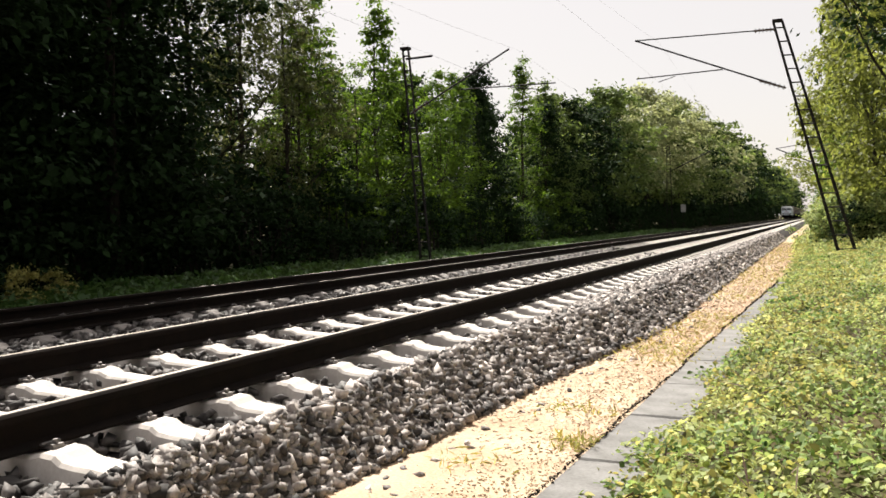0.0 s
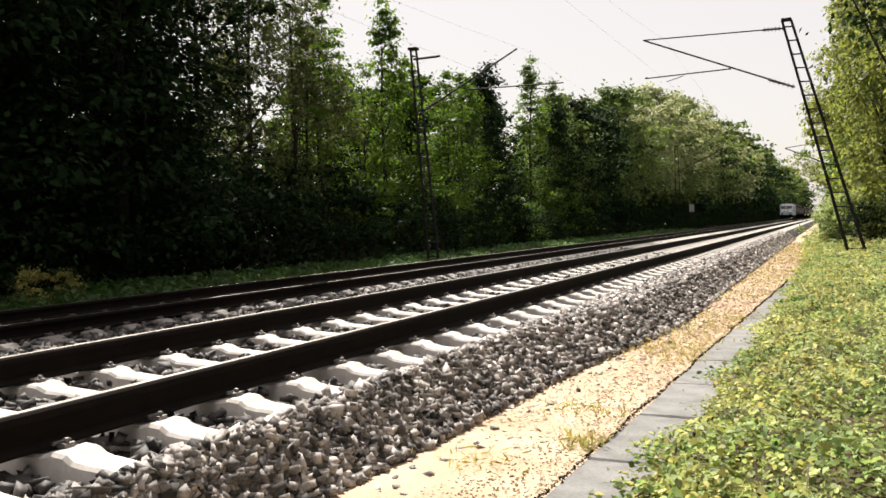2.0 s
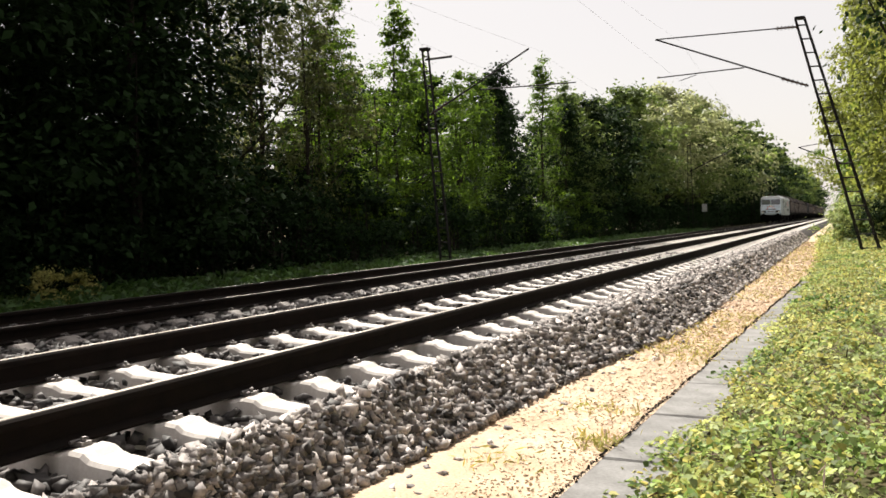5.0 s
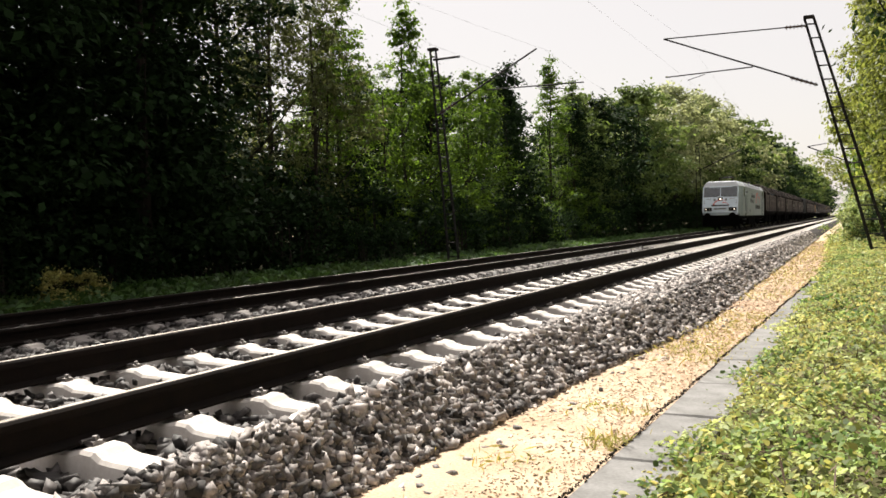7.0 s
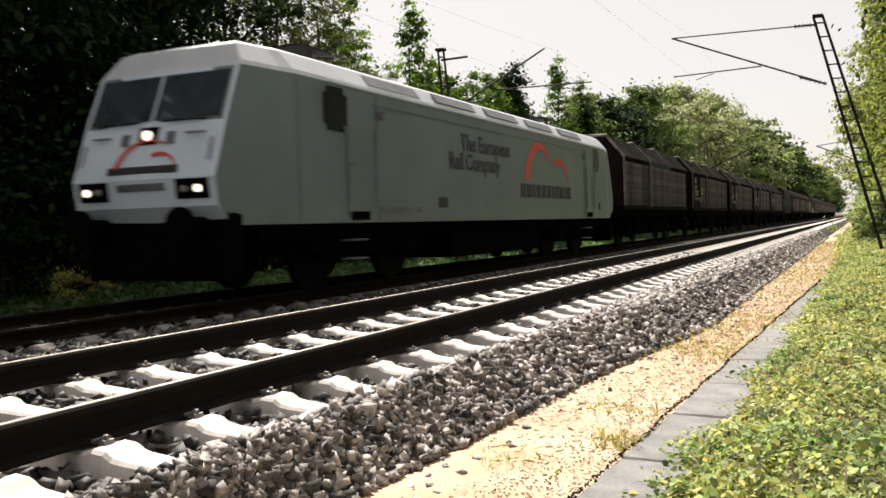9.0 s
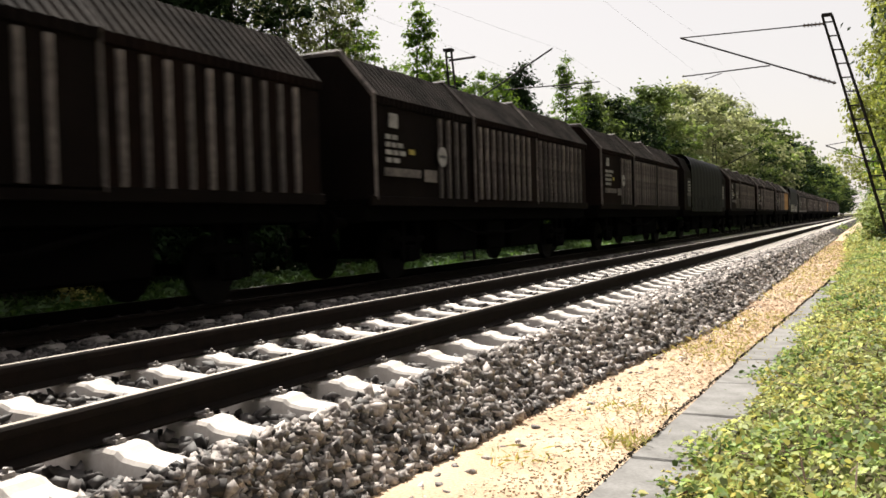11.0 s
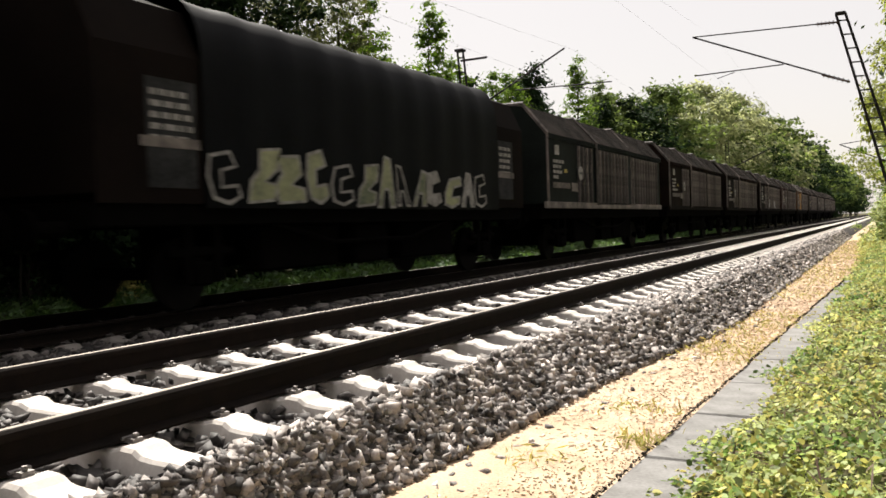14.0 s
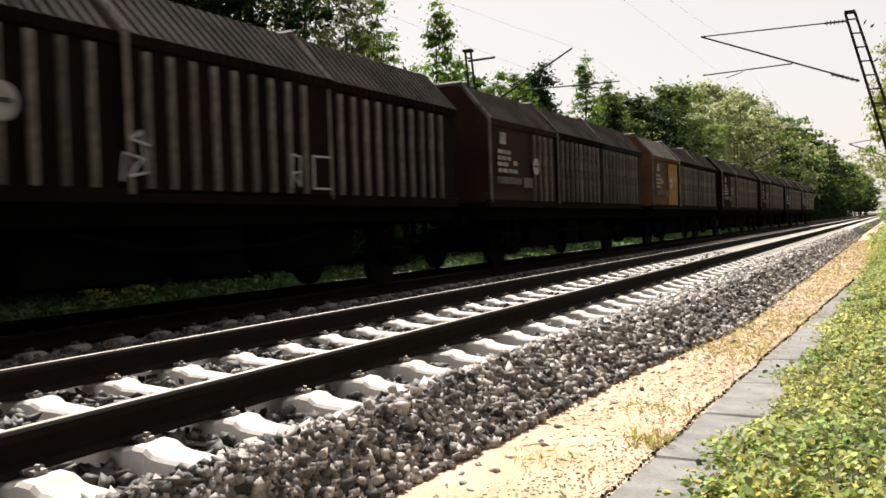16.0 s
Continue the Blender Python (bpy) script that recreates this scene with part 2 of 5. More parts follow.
def build_ground():
    xs = [-2500, -600, -150, -60, -35] + list(np.arange(-24, -8, 1.0)) + [-7, -5, -3, -1, 0, 1, 1.5, 2.2, 3.3] + list(np.arange(3.8, 12, 0.8)) + [14, 20, 40, 150, 600, 2500]
    ys = [-2500, -600, -120, -40, -15] + list(np.arange(-4, 60, 1.5)) + [70, 85, 100, 130, 180, 260, 400, 700, 1200, 2500]
    v = [(x, y, ground_z(x, y)) for y in ys for x in xs]
    n = len(xs)
    f = [(j * n + i, j * n + i + 1, j * n + n + i + 1, j * n + n + i) for j in range(len(ys) - 1) for i in range(n - 1)]
    tagged(put("ground", mesh("ground", v, f, M["soil"], True)), "dark leafy soil under trees and weeds", "ground", kind="structure")
    # ballast bed of both tracks
    v, f = [], []
    ys = [-40, -10] + list(np.arange(0, 40, 1.0)) + [60, 100, 200, 400, 900]
    for y in ys:
        t = toe(y)
        v += [(x, y, z) for x, z in ((-8.1, -0.75), (-7.7, -0.68), (-6.9, -0.58), (-6.4, -0.55), (-3.4, -0.55), (-2.6, -0.48), (-1.6, -0.33), (1.25, -0.31), (max(t - 0.45, 1.28), -0.33), (t, -0.63), (t + 0.02, -0.75))]
    n = 11
    f = [(j * n + i, j * n + i + 1, j * n + n + i + 1, j * n + n + i) for j in range(len(ys) - 1) for i in range(n - 1)]
    tagged(put("ballast_bed", mesh("ballast_bed", v, f, M["bed"], True)), "grey crushed stone bed under two railway tracks", "ballast", kind="structure")
    # strip of dry gravel beside the ballast
    v, f = [], []
    ys = [-6] + list(np.arange(0, 60, 0.8)) + [80, 120, 200]
    for y in ys:
        k = kerb(y)
        for i in range(6):
            x = 1.25 + (k + 0.05 - 1.25) * i / 5
            v.append((x, y, -0.615 + 0.012 * noise.noise((x * 2, y * 2, 3)) + 0.02 * (1 - i / 5) - (0.03 if i == 5 else 0)))
    f = [(j * 6 + i, j * 6 + i + 1, j * 6 + 7 + i, j * 6 + 6 + i) for j in range(len(ys) - 1) for i in range(5)]
    tagged(put("pavement", mesh("gravel_strip", v, f, M["sand"], True)), "sunlit strip of sandy yellow gravel beside the ballast", "path", kind="structure")


build_ground()

rng = np.random.default_rng(5)


def stones(pos, size, seed=1, flat=0.62):
    """Verts and faces of rough six-sided stones, one at each place."""
    g = np.random.default_rng(seed)
    n = len(pos)
    cube = np.array([(x, y, z) for z in (-1, 1) for y in (-1, 1) for x in (-1, 1)], float)
    v = cube[None] * (1 + g.uniform(-0.45, 0.1, (n, 8, 1))) + g.normal(0, 0.13, (n, 8, 3))
    v *= (np.array(size)[:, None] * np.stack([g.uniform(0.75, 1.5, n), g.uniform(0.55, 1.0, n), np.full(n, flat) * g.uniform(0.6, 1.1, n)], 1))[:, None]
    q = g.normal(0, 1, (n, 4)) * (1, 0.26, 0.26, 1)
    q /= np.linalg.norm(q, axis=1, keepdims=True)
    w, x, y, z = q.T
    r = np.stack([1 - 2 * (y * y + z * z), 2 * (x * y - z * w), 2 * (x * z + y * w), 2 * (x * y + z * w), 1 - 2 * (x * x + z * z), 2 * (y * z - x * w), 2 * (x * z - y * w), 2 * (y * z + x * w), 1 - 2 * (x * x + y * y)], 1).reshape(n, 3, 3)
    v = np.einsum("nij,nkj->nki", r, v) + np.array(pos)[:, None]
    quads = np.array([(0, 2, 3, 1), (4, 5, 7, 6), (0, 1, 5, 4), (2, 6, 7, 3), (0, 4, 6, 2), (1, 3, 7, 5)])
    f = (np.arange(n)[:, None, None] * 8 + quads[None]).reshape(-1, 4)
    return v.reshape(-1, 3), f


def fast_mesh(name, v, f, m):
    """A mesh of four-cornered faces from arrays."""
    v, f = np.asarray(v, np.float32), np.asarray(f, np.int32)
    me = bpy.data.meshes.new(name)
    me.vertices.add(len(v))
    me.vertices.foreach_set("co", v.ravel())
    k = f.shape[1]
    me.loops.add(f.size)
    me.loops.foreach_set("vertex_index", f.ravel())
    me.polygons.add(len(f))
    me.polygons.foreach_set("loop_start", np.arange(0, f.size, k, dtype=np.int32))
    me.materials.append(m)
    me.update(calc_edges=True)
    return me


PITCH, FIRST = 0.590, 2.283
FAR_X, FAR_Z = -4.85, -0.217


def build_ballast():
    pos, size = [], []

    def sow(n, x0, x1, y0, y1, height, r0, r1, keep=None):
        for _ in range(n):
            y = y0 + (y1 - y0) * rng.random() ** 1.5
            a, b = (x0(y) if callable(x0) else x0), (x1(y) if callable(x1) else x1)
            x = a + (b - a) * rng.random()
            if keep and not keep(x, y):
                continue
            r = rng.uniform(r0, r1) * (1 + y / 90)
            pos.append((x, y, height(x, y) + r * 0.35))
            size.append(r)

    def shoulder(x, y):
        t = toe(y)
        return flow(x, (1.08, -0.31), (1.2, -0.262), (max(t - 0.43, 1.3), -0.27), (t - 0.02, -0.6), (t + 0.3, -0.62)) + rng.uniform(-0.015, 0.025)

    def crib(x, y):
        return abs((y - FIRST) / PITCH - round((y - FIRST) / PITCH)) > 0.27

    sow(8200, 1.25, lambda y: toe(y) + 0.03, 1.5, 12, shoulder, 0.02, 0.045)
    sow(4200, 1.22, lambda y: toe(y) + 0.04, 1.5, 14, shoulder, 0.014, 0.028)
    sow(11500, 1.24, lambda y: toe(y) + 0.05, 10, 55, shoulder, 0.022, 0.04)
    sow(130, lambda y: toe(y), lambda y: toe(y) + 0.35, 1.8, 16, lambda x, y: -0.615, 0.012, 0.03)
    v, f = stones(pos, size, 3)
    tagged(put("ballast_stones", fast_mesh("ballast_stones", v, f, M["stone"])), "loose grey-brown crushed ballast stones heaped beside the sleepers", "ballast", kind="stuff")
    pos.clear()
    size.clear()
    sow(8500, -1.25, 1.3, 1.5, 26, lambda x, y: (-0.262 if x < 0.8 else -0.29) + rng.uniform(-0.02, 0.025), 0.022, 0.042, crib)
    sow(5500, -3.4, -1.32, 3, 30, lambda x, y: flow(x, (-3.5, -0.44), (-2.6, -0.42), (-1.6, -0.29), (-1.2, -0.27)) + rng.uniform(-0.01, 0.03), 0.026, 0.046)
    sow(4200, -7.2, -3.4, 5, 36, lambda x, y: flow(x, (-7.4, -0.66), (-6.9, -0.52), (-6.4, -0.475), (-3, -0.465)) + rng.uniform(-0.01, 0.02), 0.028, 0.05)
    v, f = stones(pos, size, 6)
    tagged(put("track_stones", fast_mesh("track_stones", v, f, M["dark_stone"])), "dark ballast stones between the rails and tracks", "ballast", kind="stuff")
    pos, size = [], []
    for _ in range(9000):
        y = 2.4 + 16 * rng.random() ** 1.5
        x = toe(y) - 0.05 + (kerb(y) - toe(y) + 0.02) * rng.random()
        pos.append((x, y, -0.608))
        size.append(rng.uniform(0.003, 0.009))
    v, f = stones(pos, size, 4)
    tagged(put("gravel_grit", fast_mesh("gravel_grit", v, f, M["grit"])), "fine pale yellow grit scattered on the gravel strip", "gravel", kind="stuff")


build_ballast()


# ---- tracks ----
HEAD_SHAPE = ((-0.030, -0.05), (-0.036, -0.038), (-0.036, -0.014), (-0.027, -0.003), (-0.017, 0), (0.017, 0), (0.027, -0.003), (0.036, -0.014), (0.036, -0.038), (0.030, -0.05))
WEB_SHAPE = ((-0.014, -0.145), (-0.009, -0.12), (-0.0085, -0.049), (0.0085, -0.049), (0.009, -0.12), (0.014, -0.145))
FOOT_SHAPE = ((-0.075, -0.172), (-0.075, -0.16), (-0.014, -0.142), (0.014, -0.142), (0.075, -0.16), (0.075, -0.172))


def build_rails():
    shapes = []
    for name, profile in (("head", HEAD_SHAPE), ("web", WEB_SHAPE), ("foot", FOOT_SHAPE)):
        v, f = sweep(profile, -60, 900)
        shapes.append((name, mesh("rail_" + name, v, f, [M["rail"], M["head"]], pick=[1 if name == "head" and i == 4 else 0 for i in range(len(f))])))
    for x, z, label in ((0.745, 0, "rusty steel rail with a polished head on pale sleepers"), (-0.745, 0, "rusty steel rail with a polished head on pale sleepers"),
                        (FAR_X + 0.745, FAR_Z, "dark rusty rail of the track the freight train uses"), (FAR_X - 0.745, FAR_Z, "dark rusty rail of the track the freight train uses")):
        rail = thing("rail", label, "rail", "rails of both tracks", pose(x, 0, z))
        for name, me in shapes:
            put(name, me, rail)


build_rails()

STATIONS = ((1.30, -0.245, 0.095), (1.16, -0.224, 0.10), (1.05, -0.216, 0.105), (0.99, -0.205, 0.11), (0.95, -0.180, 0.11), (0.88, -0.174, 0.11), (0.84, -0.186, 0.115), (0.66, -0.186, 0.115), (0.62, -0.174, 0.11), (0.55, -0.180, 0.11), (0.49, -0.208, 0.10), (0.15, -0.226, 0.085))


def sleeper_shape():
    row = [(x, z, w) for x, z, w in STATIONS] + [(-x, z, w) for x, z, w in reversed(STATIONS)]
    v, f = [], []
    for x, z, w in row:
        v += [(x, -w - 0.05, -0.42), (x, -w, z - 0.015), (x, -w + 0.02, z), (x, w - 0.02, z), (x, w, z - 0.015), (x, w + 0.05, -0.42)]
    for j in range(len(row) - 1):
        f += [(j * 6 + i, j * 6 + i + 1, j * 6 + 7 + i, j * 6 + 6 + i) for i in range(5)]
    f += [(5, 4, 3, 2, 1, 0), tuple((len(row) - 1) * 6 + i for i in range(6))]
    return v, f


def build_sleepers():
    v, f = sleeper_shape()
    new_one, old_one = mesh("sleeper", v, f, M["sleeper"]), mesh("sleeper", v, f, M["old_sleeper"])
    bm = bmesh.new()
    rod(bm, (0, -0.05, 0.0), (0, 0.05, 0.0), 0.009, sides=6)
    rod(bm, (0.03, 0, -0.01), (0.03, 0, 0.02), 0.012, sides=6)
    block(bm, -0.015, 0.05, -0.03, 0.03, -0.02, 0.0)
    clip = bpy.data.meshes.new("rail_clip")
    bm.to_mesh(clip)
    bm.free()
    clip.materials.append(M["clip"])
    pick = random.Random(4)
    for x0, z0, shape, count, clips, y0, label, group in ((0, 0, new_one, 105, 36, FIRST - 2 * PITCH, "pale new concrete sleeper bedded in grey ballast", "sleepers of the near track"),
                                                          (FAR_X, FAR_Z, old_one, 70, 16, FIRST + 0.2, "grey weathered concrete sleeper half sunk in ballast", "sleepers of the far track")):
        for i in range(count):
            ob = put("sleeper", shape, at=pose(x0 + pick.uniform(-0.012, 0.012), y0 + i * PITCH, z0 + pick.uniform(-0.006, 0.004), 0, 0, pick.uniform(-0.5, 0.5)))
            tagged(ob, label, "sleeper", group)
            if i < clips:
                for side in (-0.745, 0.745):
                    for s in (-1, 1):
                        put("rail_clip", clip, ob, pose(side + s * 0.085, 0, -0.155, 0, 0, 0 if s > 0 else 180))
    vv, ff = np.array(v), [list(q) for q in f if len(q) == 4]
    pos = [(0, FIRST - 2 * PITCH + i * PITCH, 0) for i in range(105, 480)] + [(FAR_X, FIRST + 0.2 + i * PITCH, FAR_Z) for i in range(70, 380)]
    V = np.concatenate([vv + p for p in pos])
    Fq = (np.arange(len(pos))[:, None, None] * len(vv) + np.array(ff)[None]).reshape(-1, 4)
    tagged(put("sleepers", fast_mesh("distant_sleepers", V, Fq, M["sleeper"])), "pale concrete sleepers running on into the distance", "sleeper", kind="stuff")


build_sleepers()


# ---- slab path ----
def build_slabs():
    path = tagged(thing("pavement_1", "row of grey concrete slabs covering a cable duct", "slab path", kind="structure"))
    bm = box(0, 0.44, -0.612, 0.612, -0.09, 0, bevel=0.012)
    slab = bpy.data.meshes.new("slab")
    bm.to_mesh(slab)
    bm.free()
    slab.materials.append(M["slab"])
    pick = random.Random(8)
    y = 0.61
    while y < 34:
        put("slab", slab, path, pose(kerb(y) + pick.uniform(-0.008, 0.008), y, -0.592 + pick.uniform(-0.006, 0.006), pick.uniform(-0.5, 0.5), pick.uniform(-0.6, 0.6), -1.9 + pick.uniform(-0.3, 0.3)))
        y += 1.24


build_slabs()


# ---- overhead line ----
def lattice_mast(name, base, top, width, label, rungs):
    """A flat lattice mast of two uprights and rungs, from base to top."""
    mast = thing(name, label, "mast", "line masts")
    base, top = Vector(base), Vector(top)
    axis = (top - base).normalized()
    side = Vector((1, 0.25, 0)).normalized()
    deep = axis.cross(side).normalized()
    n = rungs
    for s in (-1, 1):
        bm = bmesh.new()
        for d in (-0.09, 0.09):
            rod(bm, base + side * s * width * 0.5 + deep * d, top + side * s * width * 0.27 + deep * d * 0.7, 0.033, 0.026, 5)
        for i in range(n):
            a = base.lerp(top, (i + 0.2) / n) + side * s * width * (0.5 - 0.23 * (i + 0.2) / n)
            b = base.lerp(top, (i + 0.9) / n) + side * s * width * (0.5 - 0.23 * (i + 0.9) / n)
            rod(bm, a + deep * 0.09, b - deep * 0.09, 0.014, sides=4)
        part("upright", bm, M["steel"], mast)
    for i in range(n):
        k = (i + 0.5) / n
        c, w = base.lerp(top, k), width * (0.5 - 0.23 * k)
        part("rung", rod(rod(bmesh.new(), c - side * w, c + side * w, 0.026, sides=5), c - side * w + deep * 0.09, c + side * w - deep * 0.09, 0.016, sides=4), M["steel"], mast)
    part("cap", box(-0.16, 0.16, -0.12, 0.12, -0.04, 0.05, bevel=0.01), M["steel"], mast, at=Matrix.Translation(top))
    part("footing", box(-0.45, 0.45, -0.4, 0.4, -0.7, 0.02, bevel=0.03), M["slab"], mast, "concrete footing", at=Matrix.Translation(base))
    return mast


def spar(mast, name, a, b, r):
    return part(name, bar(a, b, r, sides=6), M["steel"], mast)


def insulator(mast, a, b):
    a, b = Vector(a), Vector(b)
    bm = bar(a, b, 0.035, sides=6)
    for i in range(6):
        c = a.lerp(b, (i + 0.5) / 6)
        rod(bm, c - (b - a).normalized() * 0.012, c + (b - a).normalized() * 0.012, 0.075, sides=8)
    part("insulator", bm, M["glaze"], mast, "ribbed brown insulator")


def build_line():
    # mast beside the near track, leaning towards it
    m = lattice_mast("catenary_mast", (4.77, 32.0, -0.6), (2.65, 32.0, 7.31), 0.54, "leaning dark steel lattice mast overgrown with weeds at its foot", 17)
    tip, low = Vector((-2.11, 32, 7.11)), Vector((2.9, 32, 5.05))
    spar(m, "tie_rod", tip, (2.0, 32, 7.05), 0.022)
    insulator(m, (1.9, 32, 7.05), (2.6, 32, 7.04))
    spar(m, "bracket_tube", tip, low, 0.028)
    insulator(m, Vector(low) - Vector((0.85, 0, -0.32)), low)
    spar(m, "steady_tube", (0.87, 32, 5.84), (-2.07, 32, 5.75), 0.022)
    spar(m, "registration_arm", (-0.72, 32, 5.74), (-1.3, 32, 5.58), 0.014)
    # mast beside the far track
    m = lattice_mast("catenary_mast", (-8.4, 27.4, -0.6), (-8.81, 27.0, 6.6), 0.34, "dark steel lattice mast standing before the trees", 15)
    tip = Vector((-5.16, 27, 6.26))
    spar(m, "top_bracket", (-8.8, 27, 6.26), (-7.84, 27, 6.28), 0.04)
    spar(m, "bracket_tube", tip, (-8.65, 27.0, 4.42), 0.03)
    insulator(m, (-8.6, 27, 4.45), (-8.0, 27, 4.77))
    spar(m, "steady_tube", (-6.87, 27, 5.10), (-3.65, 27, 5.06), 0.02)
    spar(m, "registration_arm", (-5.2, 27, 5.05), (-4.2, 27, 4.9), 0.013)
    # masts further down the line
    for y in (88, 150, 212, 274):
        m = lattice_mast("catenary_mast", (4.9, y, -0.5), (4.0, y, 7.6), 0.6, "distant lattice mast beside the line", 13)
        spar(m, "bracket_tube", (4.0, y, 5.3), (0.2, y, 7.0), 0.05)
        spar(m, "tie_rod", (4.0, y, 7.5), (0.2, y, 7.0), 0.035)
        m = lattice_mast("catenary_mast", (-8.9, y - 4, -0.6), (-9.0, y - 4, 7.4), 0.5, "distant lattice mast before the trees", 13)
        spar(m, "bracket_tube", (-9.0, y - 4, 5.0), (-5.2, y - 4, 6.8), 0.05)
    for x, tips in ((-1.3, ((-34, 6.4, 5.3), (32, 7.0, 5.6), (88, 7.1, 5.6), (150, 7.1, 5.6), (212, 7.1, 5.6), (274, 7.1, 5.6))), (-4.9, ((-38, 6.2, 4.9), (27, 6.2, 4.92), (84, 6.8, 5.4), (146, 6.8, 5.4), (208, 6.8, 5.4)))):
        line = thing("overhead_wire", "thin dark overhead wires strung between masts", "wire", "overhead wires")
        for (ya, ma, ca), (yb, mb, cb) in zip(tips, tips[1:]):
            bm, rings = bmesh.new(), []
            for i in range(13):
                k = i / 12
                c = Vector((x, ya + (yb - ya) * k, ma + (mb - ma) * k - 1.0 * 4 * k * (1 - k)))
                rings.append([bm.verts.new(c + Vector((dx, 0, dz)) * 0.002) for dx, dz in ((-1, 0), (0, 1), (1, 0), (0, -1))])
            for p, q in zip(rings, rings[1:]):
                for i in range(4):
                    bm.faces.new((p[i], p[(i + 1) % 4], q[(i + 1) % 4], q[i]))
            part("messenger_wire", bm, M["wire"], line)
            part("contact_wire", bar((x, ya, ca), (x, yb, cb), 0.0022, sides=4), M["wire"], line)


build_line()


# ---- train ----
def loft(levels, rear):
    """Body skin from plan outlines: each level gives z, half width, nose setback and corner depth; the other end mirrors it."""
    v, f = [], []
    for z, w, s, c in levels:
        flat = w * 0.885
        one = [(0, s), (flat, s + 0.03), (w - 0.06, s + c * 0.75), (w, s + c), (w, rear - s - c), (w - 0.06, rear - s - c * 0.75), (flat, rear - s - 0.03), (0, rear - s)]
        v += [(x, y, z) for x, y in one] + [(-x, y, z) for x, y in reversed(one[1:-1])]
    n = 14
    for j in range(len(levels) - 1):
        f += [(j * n + i, j * n + (i + 1) % n, j * n + n + (i + 1) % n, j * n + n + i) for i in range(n)]
    f.append(tuple(range((len(levels) - 1) * n, len(levels) * n)))
    f.append(tuple(range(n - 1, -1, -1)))
    return v, f, n


def arc(bm, cx, cz, r, a0, a1, wide, at, squash=0.8):
    """A tapering flat crescent in the plane given by at(u, w)."""
    steps, rim = 14, []
    for i in range(steps + 1):
        k = i / steps
        a = radians(a0 + (a1 - a0) * k)
        t = wide * (1 - 0.75 * k)
        rim.append([bm.verts.new(at(cx + (r + s) * math.cos(a), cz + squash * (r + s) * math.sin(a))) for s in (-t / 2, t / 2)])
    for p, q in zip(rim, rim[1:]):
        bm.faces.new((p[0], p[1], q[1], q[0]))
    return bm


def wheelset(parent, y, r=0.46, gauge=0.76):
    for s in (-1, 1):
        bm = rod(bmesh.new(), (s * (gauge - 0.07), y, r), (s * (gauge + 0.06), y, r), r, sides=24)
        rod(bm, (s * (gauge + 0.06), y, r), (s * (gauge + 0.14), y, r), 0.16, sides=12)
        part("wheel", bm, M["tyre"], parent)


def bogie(parent, y, base=2.6, r=0.6):
    b = part("bogie", block(block(block(bmesh.new(), 0.98, 1.2, y - 1.9, y + 1.9, 0.55, 0.95, 0.04), -1.2, -0.98, y - 1.9, y + 1.9, 0.55, 0.95, 0.04), -1.0, 1.0, y - 0.5, y + 0.5, 0.5, 0.85), M["black"], parent)
    for d in (-base / 2, base / 2):
        wheelset(b, y + d, r)
        for s in (-1, 1):
            part("axle_box", box(s * 1.1 - 0.14, s * 1.1 + 0.14, y + d - 0.2, y + d + 0.2, r - 0.18, r + 0.2, bevel=0.03), M["black"], b)


def letters(text, size, m, parent, at, name="lettering", label=""):
    cu = bpy.data.curves.new(name, "FONT")
    cu.body, cu.size, cu.extrude, cu.offset = text, size, 0.002, 0.012
    tmp = bpy.data.objects.new(name, cu)
    me = bpy.data.meshes.new_from_object(tmp)
    me.materials.clear()
    me.materials.append(m)
    bpy.data.objects.remove(tmp)
    return put(name, me, parent, at, label)


LOCO = 20.2
LEVELS = ((1.04, 1.40, 0.35, 1.10), (1.30, 1.42, 0.10, 1.35), (1.68, 1.42, 0.04, 1.40), (2.42, 1.42, 0.30, 1.25), (3.20, 1.41, 0.63, 1.05), (3.27, 1.38, 0.68, 1.0), (3.54, 1.17, 0.84, 0.8), (3.60, 1.05, 0.98, 0.7))


